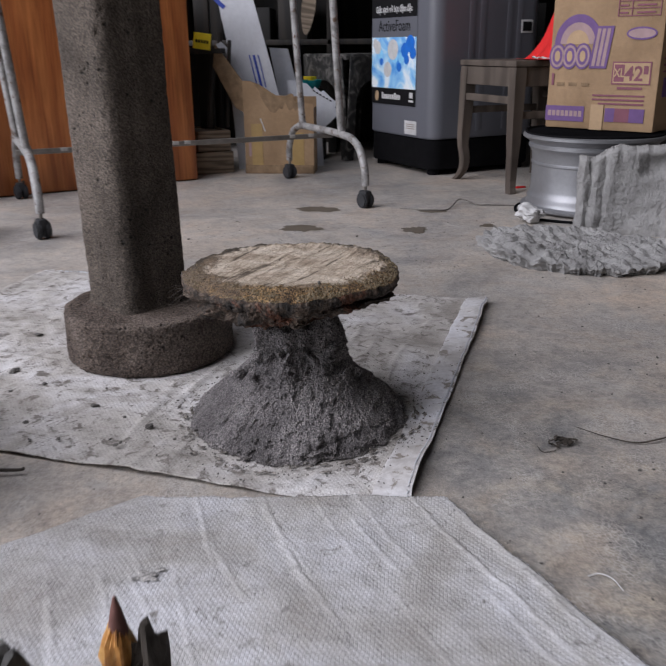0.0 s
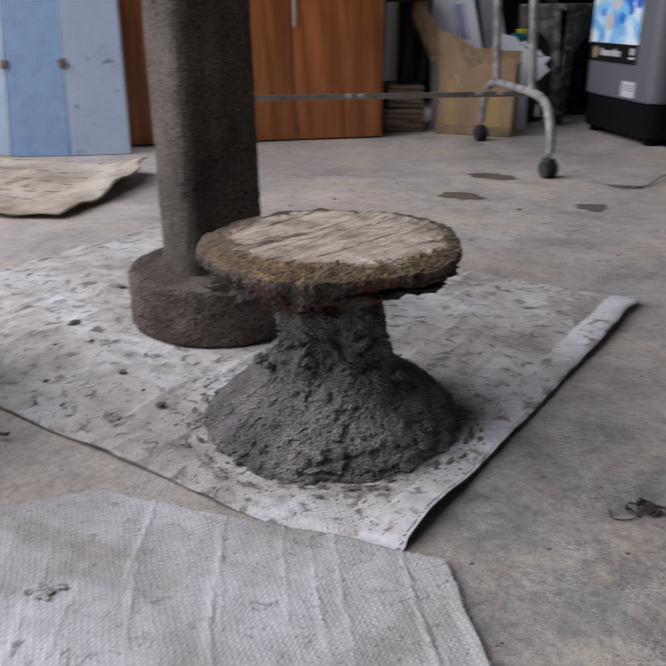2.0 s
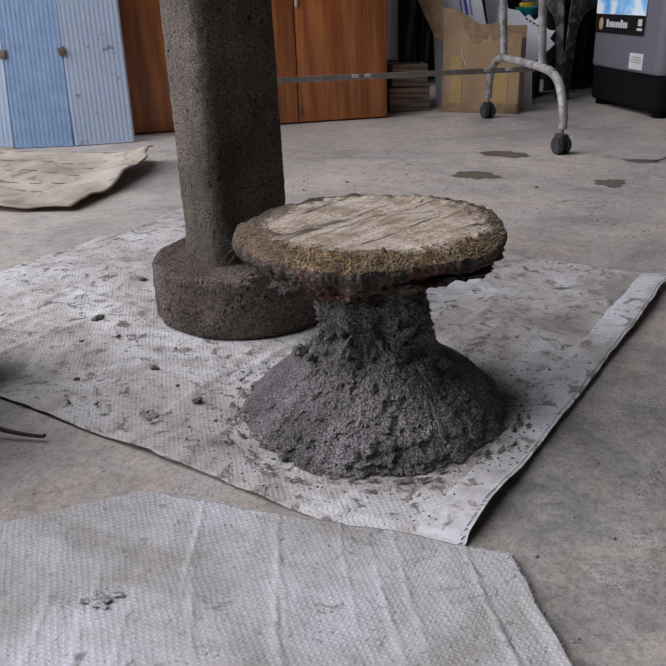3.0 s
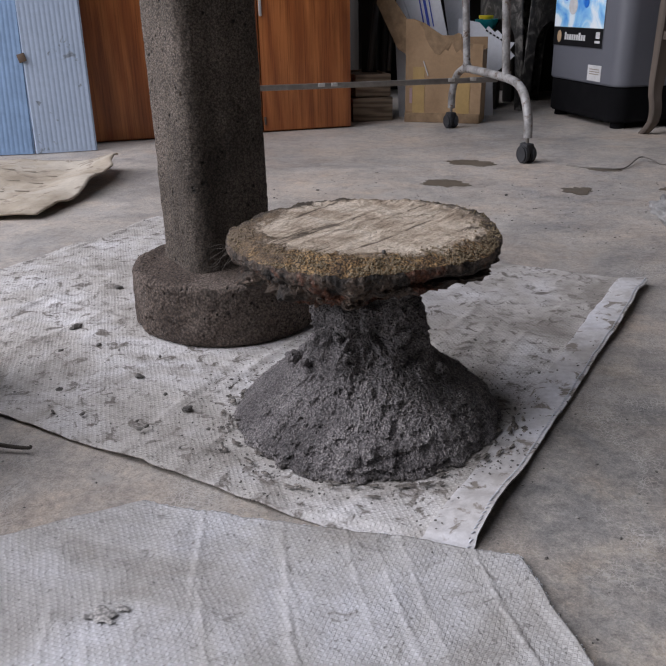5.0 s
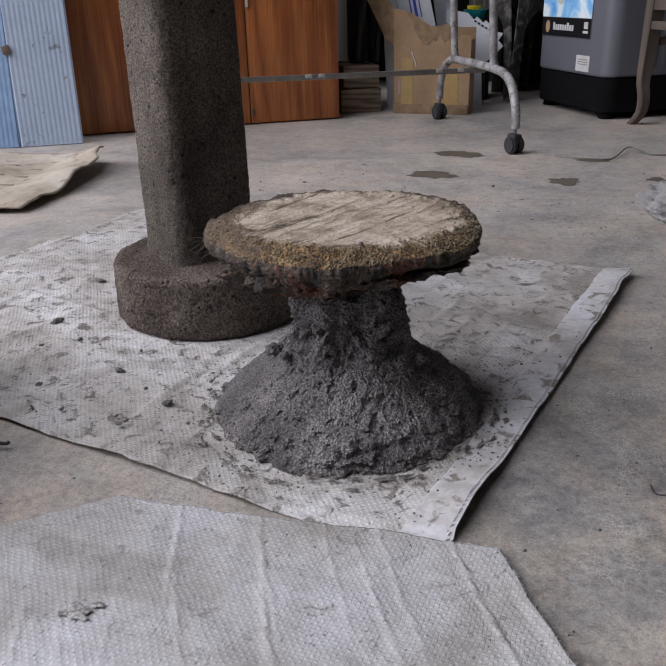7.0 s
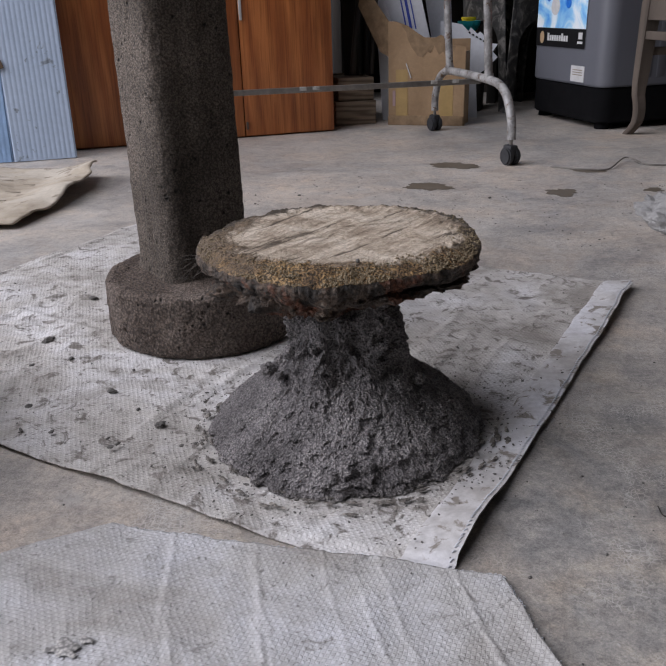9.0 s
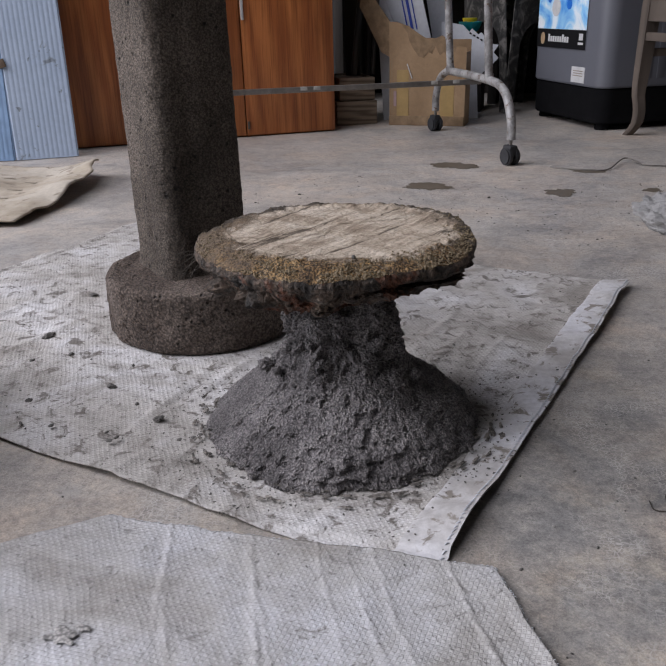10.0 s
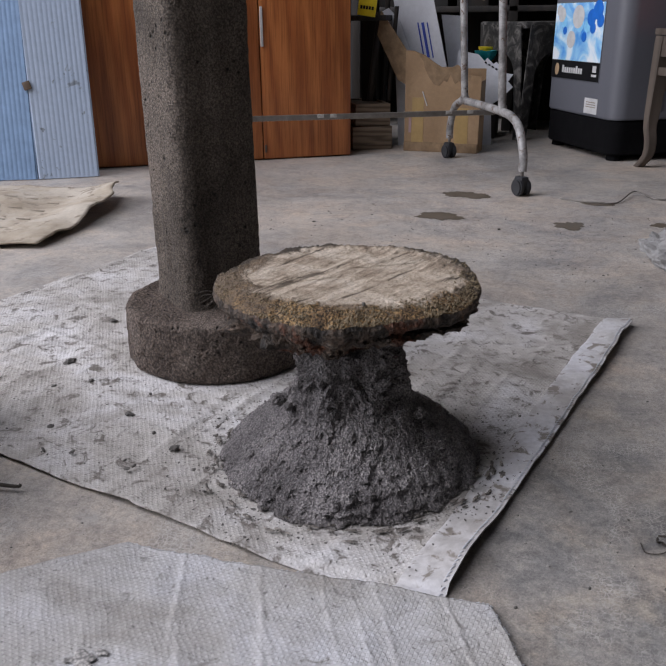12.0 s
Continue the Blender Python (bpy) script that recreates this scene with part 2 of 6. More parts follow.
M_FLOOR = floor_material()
# unseen walls, toned down so less light bounces back as fill
M_WALL = surface("bounce_dimmed_wall", [(0.3, (0.085, 0.082, 0.078)), (0.7, (0.12, 0.117, 0.111))], 2.5, bump=0.3)
# near black: the unlit corner's shade is put into the colour
M_SHADEWALL = surface("shade_black_wall", [(0.3, (0.01, 0.0095, 0.009)), (0.7, (0.018, 0.017, 0.016))], 3.0, bump=0.3)
M_MORTAR = surface("wet_mortar", [(0.36, (0.24, 0.224, 0.226)), (0.5, (0.37, 0.346, 0.349)), (0.63, (0.52, 0.488, 0.49))], 14, (0.4, 0.7), 1.0, 260, 0.009,
                   fine=0.4, fine_size=130, pits=0.7, pit_size=150, spec=0.5, grit=1.4, grit_size=480)
M_SMEAR = surface("thin_muddy_mortar", [(0.36, (0.14, 0.125, 0.11)), (0.5, (0.22, 0.2, 0.18)), (0.63, (0.33, 0.305, 0.275))], 60, (0.6, 0.85), 1.0, 240, 0.003, fine=0.4, fine_size=160, grit=0.8, grit_size=330)
M_COLUMN = surface("damp_cast_concrete", [(0.36, (0.105, 0.086, 0.07)), (0.5, (0.165, 0.137, 0.113)), (0.63, (0.23, 0.191, 0.16))], 6, (0.65, 0.88), 1.0, 200, 0.008,
                   fine=0.4, fine_size=150, pits=0.9, pit_size=85, spec=0.3, grit=0.5, grit_size=430)
M_DISC = surface("cast_concrete_disc", [(0.36, (0.12, 0.092, 0.076)), (0.5, (0.185, 0.145, 0.12)), (0.63, (0.25, 0.203, 0.172))], 10, (0.65, 0.9), 1.0, 120, 0.013,
                 fine=0.4, fine_size=120, pits=0.9, pit_size=110, spec=0.3, grit=0.6, grit_size=330)
M_SACK = woven("woven_sack", [(0.36, (0.34, 0.318, 0.292)), (0.47, (0.56, 0.537, 0.51)), (0.6, (0.71, 0.7, 0.705))], dirt=(0.19, 0.172, 0.155), dirt_at=0.53, folds=0.12, smears=0.75)
M_SACK2 = woven("woven_sack_cleaner", [(0.36, (0.37, 0.352, 0.328)), (0.47, (0.5, 0.492, 0.486)), (0.6, (0.62, 0.625, 0.655))], dirt=(0.27, 0.26, 0.25), dirt_at=0.575, folds=0.08, smears=0.65)
M_HEM = surface("smooth_plastic_hem", [(0.36, (0.42, 0.4, 0.385)), (0.48, (0.58, 0.57, 0.57)), (0.62, (0.68, 0.68, 0.71))], 9, (0.45, 0.65), 0.35, 60, 0.002, fine=0.25, fine_size=140, spots=((0.24, 0.215, 0.19), 0.55), spot_size=40)
M_PAPERBAG = surface("cement_paper_bag", [(0.36, (0.3, 0.25, 0.185)), (0.5, (0.43, 0.37, 0.29)), (0.62, (0.5, 0.45, 0.375))], 6, (0.7, 0.9), 0.3, 60, 0.003, fine=0.2,
                     spots=((0.24, 0.2, 0.155), 0.58), spot_size=18)
M_PVC = [plain("pvc_pale_blue", (0.35, 0.45, 0.58), 0.45), plain("pvc_blue", (0.23, 0.35, 0.54), 0.45),
         surface("pvc_grubby", [(0.3, (0.39, 0.48, 0.62)), (0.7, (0.45, 0.54, 0.68))], 6, (0.4, 0.55), 0.1, fine=0.12, spots=((0.2, 0.23, 0.27), 0.63), spot_size=22)]
M_CLIP = plain("brown_clip", (0.11, 0.075, 0.05), 0.5)
M_CABINET = wood("orange_veneer", (0.32, 0.098, 0.028), (0.45, 0.158, 0.048), 8, 0.38, (1, 1, 0.1), 0.08, 0.35, 0.65)
# lowered to near black to carry the back's shade; dark block uses it too
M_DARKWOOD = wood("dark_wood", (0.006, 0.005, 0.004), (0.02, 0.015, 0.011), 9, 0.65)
M_OLDWOOD = wood("weathered_wood", (0.07, 0.054, 0.043), (0.115, 0.092, 0.074), 6, 0.8, (1, 1, 0.08), 0.5, 0.5)
M_CRATE = wood("dusty_plank", (0.16, 0.125, 0.09), (0.34, 0.27, 0.2), 25, 0.85, (0.08, 1, 1), 0.4, 0.5)
M_STEEL = surface("painted_tube", [(0.35, (0.17, 0.165, 0.162)), (0.48, (0.3, 0.295, 0.29)), (0.62, (0.4, 0.398, 0.395))], 22, (0.4, 0.6), 0.4, 260, 0.0015, 0.1, 0.35, 110,
                  spots=((0.1, 0.062, 0.04), 0.575), spot_size=48)
M_BAR = surface("dull_bar", [(0.3, (0.17, 0.155, 0.14)), (0.7, (0.27, 0.255, 0.235))], 14, (0.3, 0.5), 0.2, 240, 0.001, 0.6, 0.25, 80)
M_BLACK = surface("black_plastic", [(0.3, (0.005, 0.005, 0.006)), (0.7, (0.008, 0.008, 0.009))], 20, (0.8, 0.95), 0.1, spec=0.08)
M_RUBBER = plain("dusty_caster_rubber", (0.022, 0.023, 0.026), 0.7, vary=0.4)
M_CARD = surface("cardboard", [(0.35, (0.25, 0.16, 0.085)), (0.62, (0.36, 0.24, 0.135))], 5, (0.6, 0.85), 0.5, 22, 0.006, fine=0.15)
M_CARDIN = surface("torn_cardboard", [(0.3, (0.19, 0.125, 0.07)), (0.7, (0.3, 0.205, 0.12))], 25, (0.8, 0.95), 0.6, 120, 0.003, fine=0.3)
M_TAPE = plain("yellow_tape", (0.37, 0.25, 0.1), 0.4)
M_FOAM = surface("white_board", [(0.3, (0.5, 0.52, 0.56)), (0.7, (0.62, 0.64, 0.68))], 6, (0.5, 0.7), 0.15, fine=0.12, spots=((0.3, 0.29, 0.27), 0.7), spot_size=15)
M_WMGREY = plain("grey_enamel", (0.125, 0.13, 0.15), 0.35, vary=0.05, size=3)
M_SILVER = surface("silver_alloy", [(0.3, (0.27, 0.275, 0.29)), (0.7, (0.33, 0.335, 0.35))], 8, (0.36, 0.5), 0.08, fine=0.12, metal=0.6)
M_RED = plain("red_cloth", (0.62, 0.012, 0.012), 0.8, vary=0.15)
M_PURPLE = plain("purple_print", (0.14, 0.075, 0.21), 0.75)
M_PLUM = plain("plum_print", (0.2, 0.07, 0.1), 0.75)
M_LILAC = plain("lilac_print", (0.34, 0.235, 0.24), 0.75)
M_PRINTTAN = plain("tan_print", (0.42, 0.29, 0.17), 0.75)
M_SCRAP = surface("dried_grey_cement", [(0.3, (0.26, 0.256, 0.25)), (0.5, (0.36, 0.356, 0.35)), (0.66, (0.46, 0.455, 0.45))], 9, (0.75, 0.95), 1.0, 110, 0.008, fine=0.2, fine_size=90)
M_STAIN = surface("damp_stain", [(0.3, (0.11, 0.09, 0.065)), (0.7, (0.15, 0.125, 0.095))], 20, (0.45, 0.6), 0.1)
M_BLUE = plain("blue_print", (0.03, 0.06, 0.35), 0.6)
M_YELLOW = plain("yellow_label", (0.8, 0.62, 0.02), 0.5)
M_TEAL = plain("teal_plastic", (0.01, 0.28, 0.3), 0.35)
M_WHITE = plain("white_paper", (0.55, 0.55, 0.55), 0.7)
M_INK = surface("dark_ink", [(0.3, (0.007, 0.007, 0.008)), (0.7, (0.011, 0.011, 0.012))], 25, (0.5, 0.7), 0.05, spec=0.15)
M_BAGINK = plain("faded_ink", (0.28, 0.24, 0.19), 0.85)
M_SPLATTER = surface("cement_splattered_plastic", [(0.35, (0.022, 0.022, 0.022)), (0.5, (0.05, 0.048, 0.045)), (0.62, (0.2, 0.19, 0.175)), (0.8, (0.32, 0.31, 0.29))], 16,
                     (0.6, 0.9), 0.6, 90, 0.003, fine=0.4, distort=1.5)
M_ROOT = surface("dark_root", [(0.3, (0.03, 0.025, 0.02)), (0.7, (0.075, 0.06, 0.047))], 14, bump=0.8, depth=0.004)
M_CRUMB = surface("mortar_crumb", [(0.3, (0.07, 0.065, 0.06)), (0.7, (0.17, 0.16, 0.148))], 60, bump=0.5)
M_CHIP = surface("dry_chip", [(0.3, (0.3, 0.29, 0.27)), (0.7, (0.45, 0.43, 0.4))], 60, bump=0.5)
M_DAB = surface("dried_dab", [(0.36, (0.32, 0.31, 0.3)), (0.62, (0.42, 0.41, 0.4))], 40, (0.75, 0.9), 0.6, 160, 0.0015, fine=0.2, grit=0.2)
M_OCHRE = surface("ochre_glaze", [(0.36, (0.2, 0.075, 0.02)), (0.48, (0.5, 0.22, 0.05)), (0.62, (0.68, 0.44, 0.18))], 60, (0.35, 0.5), 0.4, 120, 0.003, fine=0.3)
M_SANDGRAIN = surface("ochre_sand", [(0.3, (0.1, 0.073, 0.042)), (0.5, (0.2, 0.15, 0.085)), (0.7, (0.34, 0.275, 0.18))], 320, bump=0.3)
M_RUST = surface("rust_brown", [(0.3, (0.12, 0.05, 0.04)), (0.7, (0.2, 0.09, 0.075))], 60, bump=0.4)


def slab_top_material():
    """Old slab: pale worn middle, ochre grit and lichen green toward its rim, dark cuts."""
    m, n, l, b = nodes_of("old_stone_slab")
    v = coords(n, l)
    sep = n.new("ShaderNodeSeparateXYZ")
    l.new(v, sep.inputs[0])
    r = math_node(n, l, "SQRT", math_node(n, l, "ADD", math_node(n, l, "POWER", math_node(n, l, "SUBTRACT", sep.outputs[0], 0.008), 2.0), math_node(n, l, "POWER", math_node(n, l, "MULTIPLY", math_node(n, l, "SUBTRACT", sep.outputs[1], 0.014), 0.98), 2.0)))
    wob = math_node(n, l, "MULTIPLY", math_node(n, l, "SUBTRACT", noise_node(n, l, v, 20, 7, 0.75, 0.6), 0.5), 0.11)
    rr = math_node(n, l, "MULTIPLY", math_node(n, l, "ADD", r, wob), 6.0)
    pale = ramp(n, l, noise_node(n, l, v, 22, 8, 0.7, 0.6), [(0.36, (0.27, 0.212, 0.157)), (0.48, (0.44, 0.368, 0.288)), (0.62, (0.55, 0.482, 0.4))])
    spin = n.new("ShaderNodeVectorRotate")
    spin.rotation_type = "Z_AXIS"
    spin.inputs["Angle"].default_value = radians(-68)
    l.new(v, spin.inputs["Vector"])
    along = n.new("ShaderNodeMapping")
    along.inputs["Scale"].default_value = (9, 85, 20)
    l.new(spin.outputs[0], along.inputs[0])
    st = noise_node(n, l, along.outputs[0], 1.0, 5, 0.65, 0.5)
    pale = mix_color(n, l, 0.8, pale, ramp(n, l, st, [(0.365, (0.12, 0.1, 0.08)), (0.39, (0.85, 0.83, 0.8)), (0.6, (1.15, 1.15, 1.15))]), "MULTIPLY")
    fine_cut = n.new("ShaderNodeMapping")
    fine_cut.inputs["Scale"].default_value = (12, 240, 20)
    l.new(spin.outputs[0], fine_cut.inputs[0])
    pale = mix_color(n, l, 0.5, pale, ramp(n, l, noise_node(n, l, fine_cut.outputs[0], 1.0, 4, 0.6, 0.3), [(0.37, (0.4, 0.36, 0.31)), (0.44, (0.95, 0.95, 0.95)), (0.62, (1.2, 1.2, 1.2))]), "MULTIPLY")
    pale = mix_color(n, l, 0.7, pale, ramp(n, l, noise_node(n, l, v, 330, 4, 0.75), [(0.36, (0.5, 0.47, 0.43)), (0.48, (1, 1, 1)), (0.64, (1.25, 1.25, 1.25))]), "MULTIPLY")
    rim = ramp(n, l, noise_node(n, l, v, 30, 7, 0.75, 0.5), [(0.36, (0.045, 0.033, 0.023)), (0.45, (0.13, 0.085, 0.046)), (0.55, (0.24, 0.165, 0.085)), (0.66, (0.2, 0.17, 0.135))])
    grit = noise_node(n, l, v, 420, 3, 0.6)
    rim = mix_color(n, l, 0.9, rim, ramp(n, l, grit, [(0.42, (0.2, 0.2, 0.2)), (0.58, (2.0, 1.8, 1.45))]), "MULTIPLY")
    green = ramp(n, l, noise_node(n, l, v, 11, 4), [(0.56, (0, 0, 0)), (0.68, (0.65, 0.65, 0.65))])
    rim = mix_color(n, l, green, rim, (0.055, 0.075, 0.05))
    side = math_node(n, l, "ADD", math_node(n, l, "MULTIPLY", sep.outputs[0], 4.0), noise_node(n, l, v, 14, 5, 0.7))
    rim = mix_color(n, l, ramp(n, l, side, [(0.1, (0.85, 0.85, 0.85)), (0.32, (0, 0, 0))]), rim, mix_color(n, l, grit, (0.06, 0.044, 0.032), (0.3, 0.225, 0.155)))
    back = math_node(n, l, "ADD", math_node(n, l, "MULTIPLY", sep.outputs[1], 5.0), noise_node(n, l, v, 22, 5, 0.7))
    rim = mix_color(n, l, ramp(n, l, back, [(0.85, (0, 0, 0)), (1.0, (0.85, 0.85, 0.85))]), rim, (0.035, 0.03, 0.024))
    fac = ramp(n, l, rr, [(0.68, (0, 0, 0)), (0.75, (1, 1, 1))])
    col = mix_color(n, l, fac, pale, rim)
    # dark crust along the outer edge away from the front
    r2 = math_node(n, l, "SQRT", math_node(n, l, "ADD", math_node(n, l, "POWER", sep.outputs[0], 2.0), math_node(n, l, "POWER", sep.outputs[1], 2.0)))
    crust = math_node(n, l, "ADD", r2, math_node(n, l, "MULTIPLY", math_node(n, l, "SUBTRACT", noise_node(n, l, v, 45, 6, 0.75), 0.5), 0.05))
    crust = math_node(n, l, "MULTIPLY", ramp(n, l, crust, [(0.122, (0, 0, 0)), (0.131, (1, 1, 1))]), ramp(n, l, math_node(n, l, "MULTIPLY", math_node(n, l, "ADD", sep.outputs[1], 0.1), 5.0), [(0.25, (0, 0, 0)), (0.5, (0.9, 0.9, 0.9))]))
    col = mix_color(n, l, crust, col, mix_color(n, l, grit, (0.02, 0.016, 0.012), (0.1, 0.08, 0.06)))
    l.new(col, b.inputs["Base Color"])
    b.inputs["Roughness"].default_value = 0.85
    h = math_node(n, l, "ADD", math_node(n, l, "MULTIPLY", grit, fac), noise_node(n, l, v, 80, 7, 0.7))
    h = math_node(n, l, "ADD", h, st)
    bump_in(n, l, b, h, 0.9, 0.006)
    return m


M_SLAB = slab_top_material()
M_SLABSIDE = surface("broken_slab_edge", [(0.36, (0.03, 0.024, 0.02)), (0.46, (0.1, 0.076, 0.058)), (0.56, (0.19, 0.135, 0.1)), (0.66, (0.3, 0.255, 0.21))], 34, (0.55, 0.85), 1.0, 110,
                     0.012, fine=0.5, fine_size=140, spots=((0.17, 0.07, 0.04), 0.56), spot_size=24, grit=0.6, grit_size=260)


def foam_print():
    m, n, l, b = nodes_of("foam_picture")
    v = coords(n, l)
    c = ramp(n, l, noise_node(n, l, v, 9, 5, 0.55, 0.8), [(0.32, (0.07, 0.3, 0.75)), (0.46, (0.3, 0.6, 0.88)), (0.56, (0.75, 0.85, 0.92)), (0.75, (0.88, 0.9, 0.92))])
    l.new(c, b.inputs["Base Color"])
    b.inputs["Roughness"].default_value = 0.3
    return m


M_FOAMPRINT = foam_print()


# ---- building helpers ----
def mesh_of(name, bm, material, smooth=True):
    bmesh.ops.recalc_face_normals(bm, faces=bm.faces[:])
    me = bpy.data.meshes.new(name)
    for f in bm.faces:
        f.smooth = smooth
    for e in bm.edges:
        e.smooth = e.calc_face_angle(0.0) < 0.6
    bm.to_mesh(me)
    bm.free()
    me.materials.append(material)
    return me


def part(name, bm, material, parent, label="", smooth=True):
    """One mesh under a thing or under a part, in the parent's own axes."""
    ob = new(name, mesh_of(name, bm, material, smooth))
    ob.parent = parent
    return tagged(ob, label)


def thing(name, place, label, category, group="", kind=""):
    """An Empty at the base of a thing; place is a pose or x, y, z."""
    ob = new(name)
    ob.empty_display_size = 0.05
    ob.matrix_world = place if isinstance(place, Matrix) else pose(*place)
    return tagged(ob, label, category, group, kind)


def solo(name, bm, material, label, category, place=None, kind="", smooth=True, group=""):
    ob = new(name, mesh_of(name, bm, material, smooth))
    if place is not None:
        ob.matrix_world = place
    return tagged(ob, label, category, group, kind)


def block(lo, hi, bevel=0.004, m=None, bm=None, segs=2):
    """A box from corner lo to corner hi with rounded edges."""
    out = bmesh.new()
    bmesh.ops.create_cube(out, size=1.0)
    c, s = [(a + b) / 2 for a, b in zip(lo, hi)], [b - a for a, b in zip(lo, hi)]
    for v in out.verts:
        v.co = Vector((c[0] + v.co.x * s[0], c[1] + v.co.y * s[1], c[2] + v.co.z * s[2]))
    if bevel:
        bmesh.ops.bevel(out, geom=out.edges[:], offset=min(bevel, 0.45 * min(s)), segments=segs, affect="EDGES", profile=0.6)
    if m is not None:
        out.transform(m)
    return joined(bm, out)


def joined(bm, other):
    if bm is None:
        return other
    me = bpy.data.meshes.new("joined")
    other.to_mesh(me)
    other.free()
    bm.from_mesh(me)
    bpy.data.meshes.remove(me)
    return bm


def grid_bm(nu, nv, f, closed_u=False, bm=None, uv=None):
    """A sheet of nu by nv points, f(i, j) gives each place; uv(i, j) its texture place in metres."""
    bm = bm or bmesh.new()
    vs = [[bm.verts.new(f(i, j)) for j in range(nv)] for i in range(nu)]
    lay = bm.loops.layers.uv.verify() if uv else None
    for i in range(nu if closed_u else nu - 1):
        k = (i + 1) % nu
        for j in range(nv - 1):
            try:
                fc = bm.faces.new((vs[i][j], vs[k][j], vs[k][j + 1], vs[i][j + 1]))
            except ValueError:
                continue
            if uv:
                for lp, (a, b) in zip(fc.loops, ((i, j), (i + 1, j), (i + 1, j + 1), (i, j + 1))):
                    lp[lay].uv = uv(a, b)
    return bm, vs


def lathe(profile, segs=64, bm=None, wobble=None):
    """profile: (radius, z) from the axis outward and back; wobble(angle, radius, z) gives a changed (radius, z)."""
    def place(i, j):
        a = 2 * math.pi * i / segs
        r, z = profile[j]
        if wobble:
            r, z = wobble(a, r, z)
        return Vector((r * math.cos(a), r * math.sin(a), z))
    bm, vs = grid_bm(segs, len(profile), place, True, bm)
    for j in (0, -1):
        if profile[j][0] > 1e-5:
            bm.faces.new([vs[i][j] for i in range(segs)])
    bmesh.ops.remove_doubles(bm, verts=bm.verts[:], dist=1e-6)
    return bm


def tube(points, radius, segs=12, bm=None, caps=True):
    """A round bar along the points; radius may be a list."""
    bm = bm or bmesh.new()
    pts = [Vector(p) for p in points]
    rings, side = [], None
    for k, p in enumerate(pts):
        d = (pts[min(k + 1, len(pts) - 1)] - pts[max(k - 1, 0)]).normalized()
        if side is None:
            side = d.orthogonal().normalized()
        side = (side - d * side.dot(d)).normalized()
        up = d.cross(side)
        r = radius[k] if isinstance(radius, (list, tuple)) else radius
        rings.append([bm.verts.new(p + r * (math.cos(2 * math.pi * q / segs) * side + math.sin(2 * math.pi * q / segs) * up)) for q in range(segs)])
    for a, b in zip(rings, rings[1:]):
        for q in range(segs):
            bm.faces.new((a[q], a[(q + 1) % segs], b[(q + 1) % segs], b[q]))
    if caps:
        bm.faces.new(rings[0])
        bm.faces.new(rings[-1])
    return bm


def curve_points(points, steps=6):
    """A smooth line through the points."""
    p = [Vector(q) for q in points]
    p = [2 * p[0] - p[1]] + p + [2 * p[-1] - p[-2]]
    out = []
    for a, b, c, d in zip(p, p[1:], p[2:], p[3:]):
        for k in range(steps):
            t = k / steps
            out.append(0.5 * (2 * b + (c - a) * t + (2 * a - 5 * b + 4 * c - d) * t * t + (3 * b - a - 3 * c + d) * t ** 3))
    return out + [p[-2]]


def plate(outline, thick, m=None, bm=None):
    """A flat piece with the outline (x, y) and that thickness along z."""
    out = bmesh.new()
    low = [out.verts.new((x, y, 0)) for x, y in outline]
    top = [out.verts.new((x, y, thick)) for x, y in outline]
    out.faces.new(low[::-1])
    out.faces.new(top)
    for k in range(len(low)):
        q = (k + 1) % len(low)
        out.faces.new((low[k], low[q], top[q], top[k]))
    if m is not None:
        out.transform(m)
    return joined(bm, out)


def blob_outline(rx, ry, seed, count=40, rough=0.25, turn=0.0):
    rnd = random.Random(seed)
    off = rnd.uniform(0, 50)
    out = []
    for k in range(count):
        a = 2 * math.pi * k / count
        s = 1 + rough * (2 * noise.noise(Vector((math.cos(a) * 1.6 + off, math.sin(a) * 1.6, off))) + 0.9 * noise.noise(Vector((math.cos(a) * 6 + off, math.sin(a) * 6, off))))
        x, y = rx * s * math.cos(a), ry * s * math.sin(a)
        out.append((x * math.cos(turn) - y * math.sin(turn), x * math.sin(turn) + y * math.cos(turn)))
    return out


def letters(name, text, size, m, material, parent, bold=0.0, stretch=1.0):
    """A line of writing as a flat mesh, in the parent's axes."""
    c = bpy.data.curves.new(name, "FONT")
    c.body, c.size, c.align_x, c.offset = text, size, "CENTER", bold
    c.extrude = 0.0004
    tmp = new(name, c)
    bpy.context.view_layer.update()
    me = bpy.data.meshes.new_from_object(tmp.evaluated_get(bpy.context.evaluated_depsgraph_get()))
    bpy.data.objects.remove(tmp)
    me.transform(m @ Matrix.Diagonal((stretch, 1, 1, 1)))
    me.materials.clear()
    me.materials.append(material)
    ob = new(name, me)
    ob.parent = parent
    return ob


def fbm(p, scale, octaves=4, seed=0.0):
    return noise.fractal(Vector(p) * scale + Vector((seed, seed * 0.7, -seed)), 0.9, 2.1, octaves)


def clamp(x, lo=0.0, hi=1.0):
    return max(lo, min(hi, x))


def smooth_step(a, b, x):
    t = clamp((x - a) / (b - a))
    return t * t * (3 - 2 * t)


# ---- the room ----
def structure(name, bm, material, label):
    return solo(name, bm, material, label, name.split("_")[0], kind="structure", smooth=False)


def ground_sheet():
    bm = bmesh.new()
    bmesh.ops.create_grid(bm, x_segments=2, y_segments=2, size=0.5)
    for v in bm.verts:
        v.co = Vector((-1.5 + v.co.x * 8.4, -0.775 + v.co.y * 11.45, 0))
    return bm


